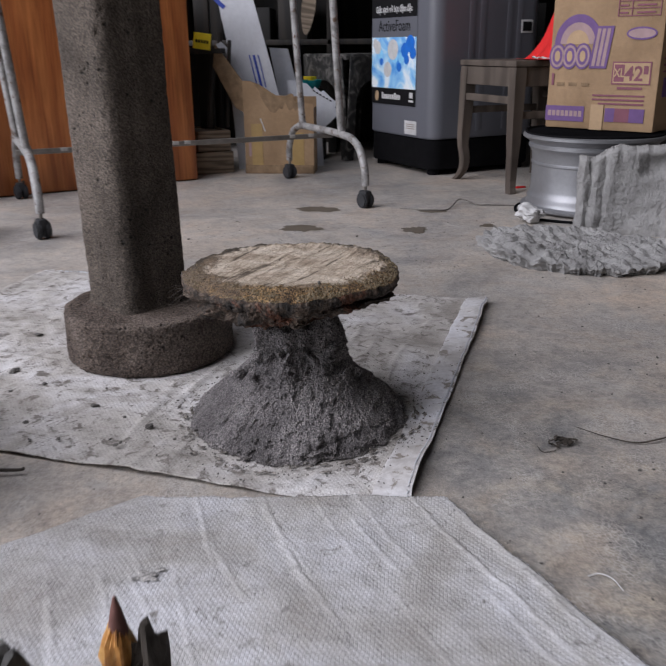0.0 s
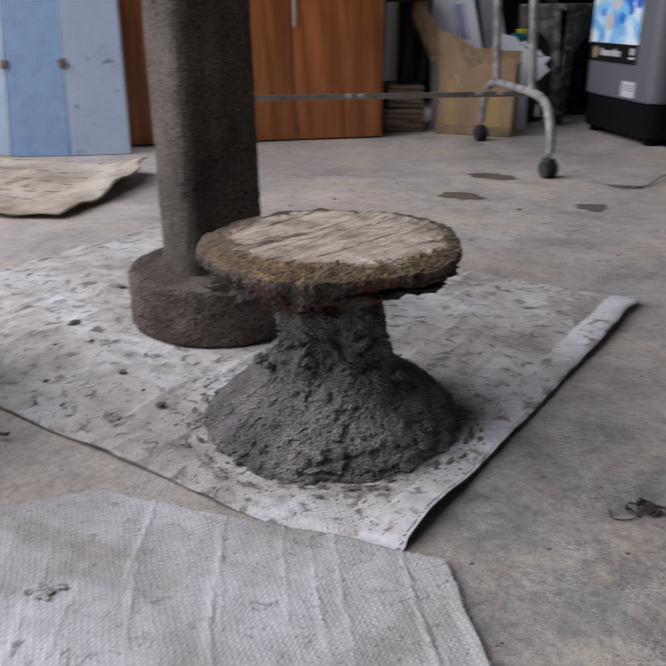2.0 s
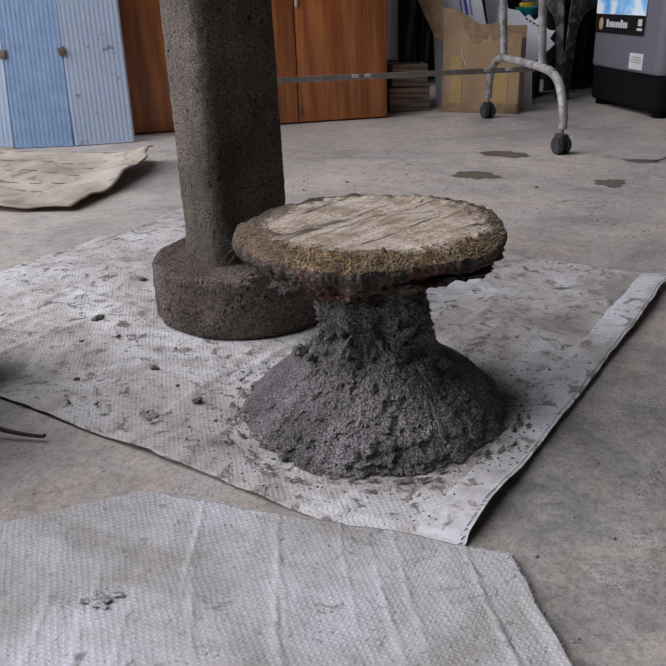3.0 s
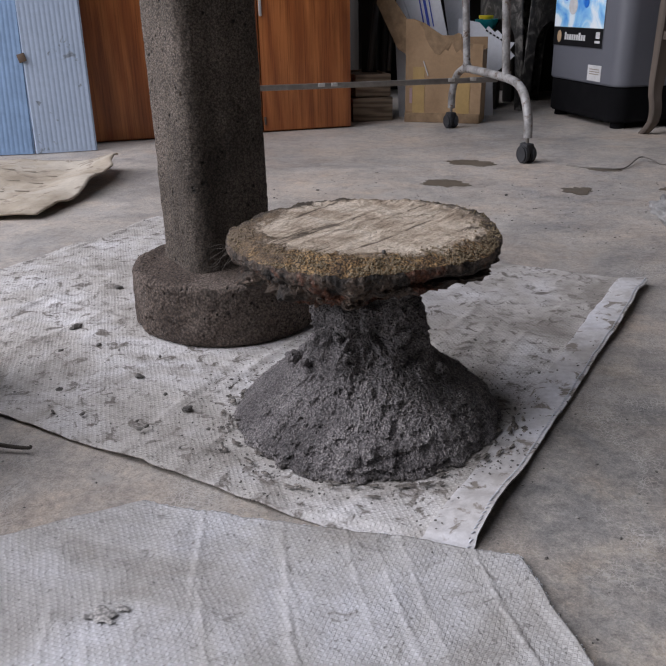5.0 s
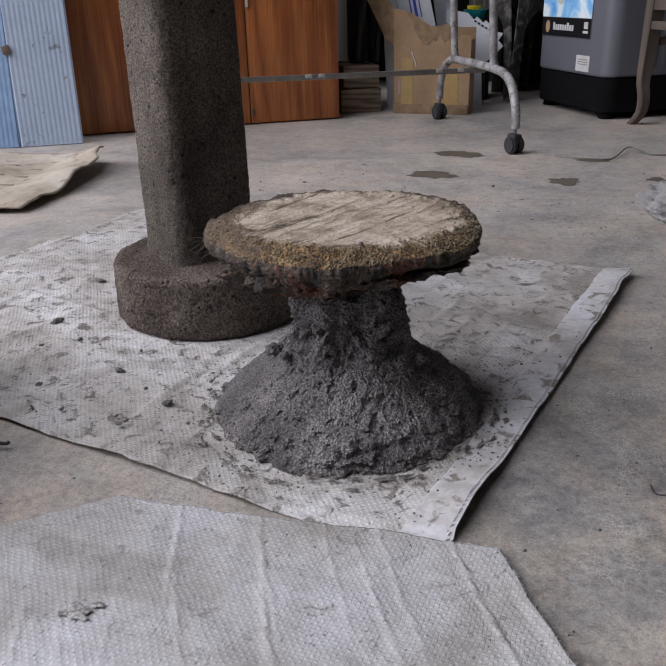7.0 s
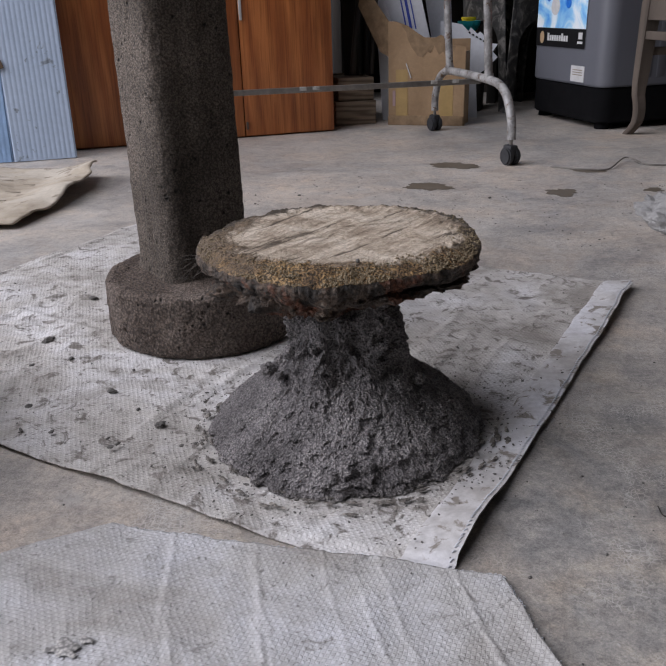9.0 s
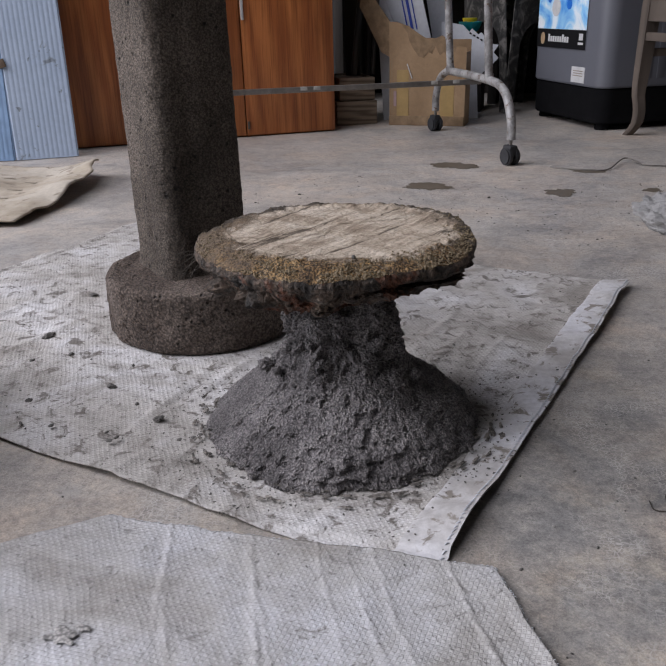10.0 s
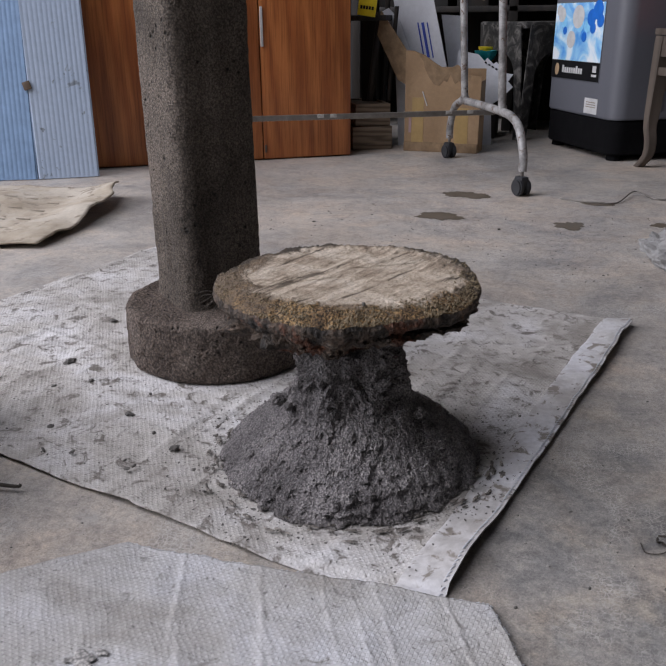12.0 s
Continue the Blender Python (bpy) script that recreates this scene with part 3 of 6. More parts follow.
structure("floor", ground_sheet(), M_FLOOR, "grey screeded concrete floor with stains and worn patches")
# north, east and ceiling painted near black in place of deep shade
structure("wall_north", block((-5.7, 4.75, 0), (2.7, 4.95, 5.7), 0), M_SHADEWALL, "wall behind the stored things, its shade painted near black")
structure("wall_east", block((2.5, -6.5, 0), (2.7, 4.75, 5.7), 0), M_SHADEWALL, "unseen side wall, near black to cut bounced light")
structure("wall_south", block((-5.7, -6.7, 0), (2.7, -6.5, 5.7), 0), M_WALL, "unseen plastered wall, toned dark to cut bounced light")
west = block((-5.7, -6.5, 0), (-5.5, -4.9, 5.7), 0)
west = block((-5.7, 2.5, 0), (-5.5, 4.75, 5.7), 0, bm=west)
west = block((-5.7, -4.9, 0), (-5.5, 2.5, 0.5), 0, bm=west)
west = block((-5.7, -4.9, 5.55), (-5.5, 2.5, 5.7), 0, bm=west)
structure("wall_west", west, M_WALL, "unseen plastered wall with a high wide opening, toned dark against bounce")
# unseen roof; its bay is invented to go with the overhead fill lamp
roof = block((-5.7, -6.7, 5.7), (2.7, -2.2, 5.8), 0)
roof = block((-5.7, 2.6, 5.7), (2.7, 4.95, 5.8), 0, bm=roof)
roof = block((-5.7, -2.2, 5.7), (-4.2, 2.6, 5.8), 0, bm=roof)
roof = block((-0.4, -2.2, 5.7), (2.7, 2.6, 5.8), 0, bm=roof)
structure("ceiling", roof, M_SHADEWALL, "unseen near-black ceiling, its open bay added for the overhead lamp")
yard = bmesh.new()
bmesh.ops.create_grid(yard, x_segments=1, y_segments=1, size=6)
for v in yard.verts:
    v.co += Vector((-11.72, 0.4, -0.02))
structure("ground", yard, M_FLOOR, "pale concrete yard outside the opening")


# ---- pedestal with the rough slab seat ----
def pedestal():
    ob = thing("pedestal_stool", (0.042, 1.251, 0.004), "small concrete pedestal stool, wet mortar foot under an old stone slab", "stool")
    heights = [(0.154, 0.0), (0.153, 0.003), (0.148, 0.008), (0.143, 0.013), (0.136, 0.02), (0.125, 0.03), (0.112, 0.04), (0.098, 0.05), (0.087, 0.06), (0.077, 0.07), (0.07, 0.08), (0.065, 0.09),
               (0.0618, 0.1), (0.0592, 0.115), (0.0575, 0.13), (0.0555, 0.15), (0.0535, 0.17), (0.055, 0.187)]
    dense = [(0.0, 0.0)]
    for (r0, z0), (r1, z1) in zip(heights, heights[1:]):
        steps_here = max(3, int(math.hypot(r1 - r0, z1 - z0) / 0.0012))
        for k in range(steps_here):
            dense.append((r0 + (r1 - r0) * k / steps_here, z0 + (z1 - z0) * k / steps_here))
    dense += [heights[-1], (0.0, 0.188)]

    def arc(a, a0):
        return ((a - a0 + math.pi) % (2 * math.pi)) - math.pi

    def rough(a, r, z):
        if r < 0.01:
            return r, z
        p = Vector((math.cos(a) * r, math.sin(a) * r, z))
        neck = smooth_step(0.06, 0.095, z)
        # troweled smooth on the one flank of the foot, sandy elsewhere
        sandy = 1 - 0.8 * math.exp(-(arc(a, -2.75) / 0.55) ** 2) * smooth_step(0.08, 0.05, z) * smooth_step(0.01, 0.02, z)
        s = 0.005 * fbm(p, 12, 3, 2) + 0.0026 * fbm(p, 48, 4, 5)
        s += sandy * (0.0016 * fbm(p, 140, 3, 9) + 0.0024 * (0.45 - noise.voronoi(p * 360)[0][0]))
        s += neck * (0.004 * fbm((p.x, p.y, p.z * 0.35), 60, 3, 3) + 0.004 * fbm(p, 80, 3, 8))
        s -= 0.011 * neck * smooth_step(0.08, 0.4, fbm(p, 36, 3, 11)) + 0.005 * smooth_step(0.15, 0.4, fbm(p, 55, 3, 13)) * (1 - neck) * sandy
        # drips down the neck
        for a0, w, h, z0, z1 in ((-2.52, 0.1, 0.009, 0.078, 0.2), (-2.2, 0.07, 0.006, 0.085, 0.2), (-1.75, 0.16, 0.006, 0.07, 0.14), (-0.62, 0.12, 0.005, 0.08, 0.17), (-0.1, 0.2, 0.006, 0.075, 0.12)):
            s += h * math.exp(-(arc(a, a0 + 1.5 * (z - 0.12) * math.sin(9 * a0)) / w) ** 2) * smooth_step(z0, z0 + 0.02, z) * smooth_step(z1 + 0.02, z1, z)
        # gouges between the drips
        for a0, w, h, z0, z1 in ((-2.37, 0.035, 0.01, 0.085, 0.15), (-1.05, 0.12, 0.006, 0.1, 0.13)):
            s -= h * math.exp(-(arc(a, a0) / w) ** 2) * smooth_step(z0, z0 + 0.012, z) * smooth_step(z1 + 0.012, z1, z)
        # a ledge where the trowel stopped
        ledge = 0.03 + 0.006 * math.sin(2.2 * a + 0.5) + 0.002 * fbm(p, 40, 3, 6)
        s -= 0.0035 * math.exp(-((z - ledge) / 0.0022) ** 2) * smooth_step(-0.1, 0.45, math.sin(a * 1.6 + 3.6))
        s += 0.0025 * smooth_step(0.008, 0.0, z - ledge) * smooth_step(-0.008, 0.0, z - ledge)
        s += (0.009 * fbm((p.x, p.y, 0), 15, 5, 6) - 0.002) * smooth_step(0.012, 0.004, z)
        for a0, lean in ((-2.33, 1.6), (-2.08, -1.4)):
            off = arc(a, a0) - lean * (z - 0.036)
            s -= 0.0075 * math.exp(-(off / 0.028) ** 2) * smooth_step(0.02, 0.026, z) * smooth_step(0.054, 0.044, z)
        return max(0.02, r + s), max(0.0, z + 0.0012 * sandy * fbm(p, 200, 2, 1) * smooth_step(0.01, 0.03, z))
    part("mortar_foot", lathe(dense, 640, None, rough), M_MORTAR, ob, "wet dark grey mortar, rough and troweled")
    # the lumps left by the trowel
    rnd = random.Random(4)
    lumps = [(-0.077, -0.03, 0.072, 0.0075), (0.083, -0.012, 0.068, 0.006), (-0.055, -0.055, 0.078, 0.005), (0.072, 0.006, 0.08, 0.005), (-0.088, -0.014, 0.064, 0.005), (-0.066, -0.026, 0.081, 0.006)]
    for x, y, z, r in lumps:
        bm = bmesh.new()
        bmesh.ops.create_icosphere(bm, subdivisions=3, radius=r)
        for v in bm.verts:
            v.co *= 1 + 0.5 * fbm(v.co + Vector((x * 50, y, z)), 120, 3)
        bm.transform(Matrix.Translation((x, y, z)))
        part("mortar_lump", bm, M_MORTAR, ob)

    for k in range(60):
        a = radians(rnd.uniform(-185, 20))
        rr = rnd.uniform(0.145, 0.18)
        rx, ry = rnd.uniform(0.003, 0.008), rnd.uniform(0.0015, 0.003)
        edge = blob_outline(rx, ry, 300 + k, 28, 0.35, a + math.pi / 2)

        def flake(i, j, edge=edge, k=k):
            t = j / 5
            p = Vector((edge[i][0] * t, edge[i][1] * t, 0))
            return Vector((p.x, p.y, max(0.0, 0.0014 * (1 - t ** 3) * (0.8 + 0.9 * fbm((p.x + k, p.y, 0), 140, 3)))))
        bm, _ = grid_bm(28, 6, flake, True)
        bm.transform(Matrix.Translation((rr * math.cos(a), rr * math.sin(a), 0.002)))
        part("mortar_smear", bm, M_SMEAR, ob)

    seat_at = Matrix.Translation((-0.005, 0.016, -0.003))
    # slab: uneven round plate, cut flat above, broken below
    def rim(a):
        base = 0.139 + 0.0045 * math.cos(2 * (a - 0.5)) + 0.0035 * math.cos(5 * a + 1.0)
        q = Vector((math.cos(a) * 0.14, math.sin(a) * 0.14, 0))
        return base + 0.0035 * fbm(q, 18, 3, 4) + 0.0026 * fbm(q, 60, 4, 7) + 0.0013 * fbm(q, 260, 3, 3) + 0.006 * max(0.0, 1 - abs(((a - 3.3 + math.pi) % (2 * math.pi)) - math.pi) / 0.2)
    def bare(a):
        return 0.14 + 0.0045 * math.cos(2 * (a - 0.5)) + 0.0035 * math.cos(5 * a + 1.0)
    steps = [0.0] + [k / 64 for k in range(1, 65)]

    def top_at(a, t):
        r = bare(a) * max(t, 0.004) + (rim(a) - bare(a)) * smooth_step(0.8, 1.0, t)
        p = Vector((r * math.cos(a), r * math.sin(a), 0))
        front = smooth_step(-0.5, 0.6, math.cos(a - radians(-70)))
        z = 0.216 + 0.001 * fbm(p, 40, 4, 1) + 0.0022 * math.exp(-(max(0.0, 0.86 - t) / 0.05) ** 2) * (1 - front) * (0.4 + fbm(p, 30, 3, 8))
        z -= (0.004 + 0.008 * front) * clamp((t - 0.78) / 0.22) ** 1.4 * (0.85 + 0.12 * fbm(p, 14, 2, 5))
        z += smooth_step(0.66, 0.82, t) * (0.0022 * fbm(p, 90, 4, 2) + 0.0012 * fbm(p, 300, 2, 2))
        # saw and chisel cuts across the face
        for nx, ny, off, x0, x1, h in ((0.55, -0.83, 0.02, -0.02, 0.085, 0.0024), (0.4, -0.91, -0.028, 0.0, 0.09, 0.0018), (0.5, -0.86, 0.045, -0.06, 0.05, 0.0016), (0.47, -0.88, -0.052, 0.03, 0.1, 0.0016),
                                       (0.52, -0.85, -0.008, -0.07, 0.03, 0.0013), (0.44, -0.9, 0.066, -0.08, 0.0, 0.0016)):
            gap = abs(nx * p.x + ny * p.y + off + 0.003 * fbm(p, 25, 2, off * 90))
            z -= h * (1 - smooth_step(0.0, 0.0017, gap)) * smooth_step(x0, x0 + 0.02, p.x) * smooth_step(x1, x1 - 0.02, p.x)
        return p + Vector((0, 0, z))

    def top_place(i, j):
        return top_at(2 * math.pi * i / 420, steps[j])
    bm, _ = grid_bm(420, len(steps), top_place, True)
    part("slab_top", bm, M_SLAB, ob, "pale worn slab face with an ochre gritty rim").matrix_local = seat_at

    # below the rolled lip a dark gap, then a broken layer: a thin flake on one side, a thick ragged mass on the other
    def below(a):
        thick = smooth_step(-0.25, 0.65, math.cos(a - radians(215)))
        low = 0.03 + 0.016 * thick + 0.004 * fbm((math.cos(a), math.sin(a), 0), 3.5, 3, 6)
        gap = 0.06 - 0.035 * thick
        return [(1.0, 0.0), (1.012, 0.004), (1.008, 0.009), (0.985, 0.0125), (1 - gap, 0.0145), (1 - gap * 1.1, 0.0175), (0.975 - 0.01 * thick, 0.019), (0.98 - 0.03 * thick, low * 0.62),
                (0.95 - 0.07 * thick, low * 0.78), (0.86 - 0.09 * thick, low * 0.92), (0.72 - 0.06 * thick, low), (0.56, low * 1.02), (0.42, low * 0.95), (0.3, low * 0.9)]
    fine_steps = 4

    def under_place(i, j):
        a = 2 * math.pi * i / 420
        prof = below(a)
        q, f = divmod(j, fine_steps)
        k0, d0 = prof[q]
        k1, d1 = prof[min(q + 1, len(prof) - 1)]
        k, d = k0 + (k1 - k0) * f / fine_steps, d0 + (d1 - d0) * f / fine_steps
        t = top_at(a, 1.0)
        z = t.z - d
        r = rim(a) * k
        p = Vector((r * math.cos(a), r * math.sin(a), z))
        deep = smooth_step(0.009, 0.02, d)
        flat = Vector((p.x, p.y, p.z * 1.6))
        facet = 0.5 - noise.voronoi(flat * 34)[0][0]
        chips = 0.5 - noise.voronoi(flat * 95)[0][0]
        jag = deep * (0.026 * facet + 0.012 * chips + 0.005 * fbm(p, 22, 3, 2)) + (0.0013 * fbm(p, 220, 3, 9) + 0.0012 * fbm(p, 70, 3, 5)) * smooth_step(0.0, 0.004, d)
        r += jag
        return Vector((r * math.cos(a), r * math.sin(a), z + deep * (0.006 * facet + 0.004 * fbm(p, 60, 3, 4))))
    bm, _ = grid_bm(420, 13 * fine_steps + 1, under_place, True)
    part("slab_edge", bm, M_SLABSIDE, ob, "broken dark underside of the slab").matrix_local = seat_at
    # coarse ochre sand bedded on the rim
    sand = bmesh.new()
    sides = [(1, 0, 0), (0, 1, 0), (-1, 0, 0), (0, -1, 0), (0, 0, 1), (0, 0, -1)]
    for k in range(2600):
        a = rnd.gauss(radians(-62), 0.8)
        t = 1 - abs(rnd.gauss(0, 0.085))
        if noise.noise(Vector((math.cos(a) * 4, math.sin(a) * 4, t * 9))) < -0.18:
            continue
        at, r = top_at(a, min(t, 1.0)), rnd.uniform(0.0006, 0.0015)
        vs = [sand.verts.new(at + Vector((x * r * rnd.uniform(0.7, 1.3), y * r * rnd.uniform(0.7, 1.3), z * r * 0.8 + r * 0.3))) for x, y, z in sides]
        for q in range(4):
            sand.faces.new((vs[q], vs[(q + 1) % 4], vs[4]))
            sand.faces.new((vs[(q + 1) % 4], vs[q], vs[5]))
    grains = part("sand", sand, M_SANDGRAIN, ob, "coarse ochre sand on the slab rim", smooth=False)
    grains.matrix_local = seat_at
    tagged(grains, kind="stuff")
    # fine roots hanging at the rim
    for a, n in ((3.35, 4), (3.6, 4), (1.9, 3)):
        for k in range(n):
            d = rnd.uniform(-0.15, 0.15)
            s = Vector((math.cos(a + d) * 0.14, math.sin(a + d) * 0.14, 0.2))
            pts = [s + Vector((math.cos(a) * t * 0.025 + rnd.uniform(-0.006, 0.006), math.sin(a) * t * 0.02, -t * rnd.uniform(0.005, 0.03))) for t in (0, 0.4, 0.8, 1.2)]
            part("fine_root", tube(curve_points(pts, 3), 0.0003, 5), M_ROOT, ob)
    chip = bmesh.new()
    bmesh.ops.create_icosphere(chip, subdivisions=1, radius=0.0024)
    chip.transform(Matrix.Translation((0.035, -0.082, 0.2165)) @ Matrix.Rotation(0.6, 4, "X"))
    solo("stone_chip", chip, M_CRUMB, "small grey stone chip lying on the slab", "stone", pose(0.045, 1.25, 0.004), smooth=False)


pedestal()


# ---- concrete column on its round base ----
def column():
    ob = thing("concrete_column", (-0.238, 1.503, 0.004), "dark damp concrete column with rounded corners on a round base", "column")

    def rough(a, r, z):
        p = Vector((math.cos(a) * r, math.sin(a) * r, z))
        s = 0.0022 * fbm(p, 22, 4, 1) + 0.0012 * fbm(p, 90, 3, 2) - 0.0035 * smooth_step(0.25, 0.1, noise.voronoi(p * 75)[0][0]) * smooth_step(-0.1, 0.25, fbm(p, 18, 2, 7)) if r > 0.02 else 0
        lip = 0.002 * fbm((p.x, p.y, 0), 30, 3, 5) if z > 0.07 else 0
        return r + s, max(0, z + lip)
    prof = [(0.0, 0.0), (0.136, 0.0), (0.139, 0.004)] + [(0.1395 - 0.001 * k / 34, 0.004 + 0.075 * k / 34) for k in range(1, 35)]
    prof += [(0.1365, 0.083), (0.132, 0.0855), (0.124, 0.086), (0.115, 0.0845), (0.108, 0.083), (0.1, 0.0835), (0.09, 0.084), (0.0, 0.084)]
    part("round_base", lathe(prof, 420, None, rough), M_DISC, ob, "pitted round concrete base")
    turn = radians(-84)

    def shaft(i, j):
        a = 2 * math.pi * i / 300
        z = 0.08 + j * 0.005
        c = math.cos(4 * (a - turn))
        r = 0.0705 * (1 + 0.115 * c + 0.028 * math.cos(8 * (a - turn)))
        r += 0.005 * math.exp(-(z - 0.08) / 0.01)
        p = Vector((math.cos(a) * r, math.sin(a) * r, z))
        r += 0.0016 * fbm((p.x, p.y, p.z * 0.35), 30, 3, 3) + 0.0009 * fbm(p, 110, 3, 6)
        r -= 0.003 * smooth_step(0.2, 0.08, noise.voronoi(p * 60)[0][0]) * smooth_step(0.05, 0.3, fbm(p, 14, 2, 7))
        return Vector((-0.021 - 0.03 * (z - 0.2) + r * math.cos(a), 0.014 + 0.04 * (z - 0.2) + r * math.sin(a), z))
    bm, vs = grid_bm(300, 159, shaft, True)
    bm.faces.new([vs[i][-1] for i in range(300)])
    part("shaft", bm, M_COLUMN, ob, "fluted concrete shaft, damp on one side")


column()


# ---- sacks on the floor ----
def sheet(name, corners, n, lift, material, label, size, seed):
    """A woven sack laid flat between four corners, with creases and slightly raised edges."""
    a, b, c, d = [Vector((*p, 0)) for p in corners]
    rnd = random.Random(seed)
    creases = [(rnd.uniform(0, 1), rnd.uniform(0, 1), rnd.uniform(-0.12, 0.12) + (math.pi / 2 if rnd.random() < 0.15 else 0), rnd.uniform(0.06, 0.26), rnd.uniform(0.0006, 0.0024)) for _ in range(46 if seed == 3 else 0)]
    lines = []
    if seed != 3:
        for _ in range(30):
            t = rnd.uniform(-0.15, 0.12)
            lines.append((rnd.uniform(-0.15, 0.4), rnd.uniform(0.6, 1.0), math.sin(0.5 + t), -math.cos(0.5 + t), rnd.uniform(0.05, 0.17), rnd.uniform(0.0002, 0.001)))
        for cx, cy, ln, h in ((0.087, 0.874, 0.09, 0.001), (0.06, 0.94, 0.08, 0.0007), (0.148, 0.944, 0.09, 0.0008), (0.01, 0.88, 0.06, 0.0009), (0.262, 0.9, 0.2, 0.0011), (-0.09, 0.9, 0.07, 0.0007)):
            lines.append((cx, cy, math.sin(0.5), -math.cos(0.5), ln, h))
    wide, deep = size
    nu, nv = n

    slant = math.atan2((b - a).y, (b - a).x)

    def place_flat(i, j):
        u, v = i / (nu - 1), j / (nv - 1)
        return (a * (1 - u) + b * u) * (1 - v) + (d * (1 - u) + c * u) * v

    def turned(p):
        return (p.x * math.cos(slant) + p.y * math.sin(slant), p.y * math.cos(slant) - p.x * math.sin(slant))

    def place(i, j):
        u, v = i / (nu - 1), j / (nv - 1)
        p = (a * (1 - u) + b * u) * (1 - v) + (d * (1 - u) + c * u) * v
        z = 0.003 + max(0.0, 0.004 * (0.4 + fbm(p, 7, 3, seed))) + (0.0016 if seed == 3 else 0.0009) * fbm(p, 26, 4, seed + 3)
        for cu, cv, ang, ln, h in creases:
            x, y = (u - cu) * wide, (v - cv) * deep
            al, ac = x * math.sin(ang) + y * math.cos(ang), x * math.cos(ang) - y * math.sin(ang)
            if abs(al) < ln:
                z += h * math.exp(-(ac / 0.006) ** 2) * (1 - (al / ln) ** 2)
        for cx, cy, dx, dy, ln, h in lines:
            x, y = p.x - cx, p.y - cy
            al, ac = x * dx + y * dy, x * dy - y * dx
            if abs(al) < ln:
                z += h * (math.exp(-((ac + 0.0015 * fbm(p, 40, 2, seed)) / 0.0022) ** 2) - 0.5 * math.exp(-((ac - 0.008) / 0.006) ** 2)) * (1 - (al / ln) ** 2)
        z += lift(u, v, p)
        e = 0.002
        p = p + Vector((e * fbm((u * 9, v * 9, 0), 1.5, 4, seed), e * fbm((u * 9, v * 9, 5), 1.5, 4, seed), 0))
        return Vector((p.x, p.y, max(0.0012, z)))
    bm, _ = grid_bm(nu, nv, place, uv=lambda i, j: turned(place_flat(i, j)))
    ob = solo(name, bm, material, label, "sack", kind="")
    s = ob.modifiers.new("thickness", "SOLIDIFY")
    s.thickness, s.offset = 0.0012, 1
    if seed != 3:
        fringe = bmesh.new()
        for k in range(240):
            q = place(nu - 1 if k % 3 else rnd.randrange(nu), rnd.randrange(nv) if k % 3 else nv - 1)
            w = Vector((rnd.uniform(0.0005, 0.0022), rnd.uniform(-0.001, 0.002), 0))
            fringe = tube([q + Vector((-0.001, 0, 0.0008)), q + w * 0.6 + Vector((0, 0, 0.0012)), Vector((q.x + w.x, q.y + w.y, max(0.0008, q.z - 0.002)))], 0.0003, 3, fringe, False)
        tagged(part("frayed_edge", fringe, M_FOAM, ob, "frayed pale strands along the cut edge"), kind="stuff")
        return ob
    strip = int(nu * 0.955)
    hem, _ = grid_bm(nu - strip, nv, lambda i, j: place(i + strip, j) + Vector((0, 0, 0.0021 if i else 0.0012)), uv=lambda i, j: turned(place_flat(i + strip, j)))
    part("hem", hem, M_HEM, ob, "smooth folded hem, stitched along its edge")
    stitches = bmesh.new()
    for k in range(150):
        q, w = place(nu - 3, int((k + 0.2) / 150 * (nv - 1))), place(nu - 2, int((k + 0.9) / 150 * (nv - 1)))
        stitches = tube([q + Vector((0, 0, 0.002)), (q + w) / 2 + Vector((0, 0, 0.003)), w + Vector((0, 0, 0.002))], 0.0007, 5, stitches)
    tagged(part("stitching", stitches, M_FOAM, ob, "coarse pale stitches along the hem"), kind="stuff")
    threads = bmesh.new()
    for k in range(220):
        u = rnd.uniform(0.02, 0.45)
        q = place(int(u * (nu - 1)), nv - 1)
        w = rnd.uniform(-0.006, 0.006)
        threads = tube([q + Vector((0, 0, 0.001)), q + Vector((w, 0.006, 0.003)), q + Vector((w * 2, rnd.uniform(0.006, 0.014), 0.001))], 0.0005, 3, threads, False)
    tagged(part("frayed_threads", threads, M_FOAM, ob, "frayed white threads along the cut edge"), kind="stuff")
    return ob


def mat_lift(u, v, p):
    near = math.hypot(p.x - 0.045, p.y - 1.25)
    far = math.hypot(p.x + 0.238, p.y - 1.503)
    flat = min(smooth_step(0.12, 0.24, near), smooth_step(0.11, 0.22, far))
    edge = 0.009 * smooth_step(0.93, 1.0, u) * (0.6 + 0.4 * math.sin(v * 9 + 0.4)) * smooth_step(0.02, 0.12, v) + 0.0012 * smooth_step(0.05, 0.0, v) * (0.5 + 0.5 * math.sin(u * 23))
    tucked = smooth_step(1.045, 1.015, p.y) * smooth_step(-0.02, 0.06, p.x)
    return (edge * flat - 0.006 * (1 - flat)) * (1 - tucked) - 0.03 * tucked


# corners: near left, near right, far right, far left
sheet("woven_sack", ((-0.81, 1.232), (0.185, 1.0), (0.376, 1.784), (-0.625, 1.99)), (360, 280), mat_lift, M_SACK,
      "dirty white woven plastic sack spread under the pedestals", (1.02, 0.775), 3)


def cloth_lift(u, v, p):
    over_mat = smooth_step(0.97, 1.005, p.y) * smooth_step(-0.02, 0.05, p.x)
    return 0.0035 * over_mat - 0.0015 + 0.003 * smooth_step(0.965, 1.0, u) * abs(math.sin(v * 5)) * smooth_step(1.0, 0.85, v) + 0.002 * smooth_step(0.07, 0.0, u)


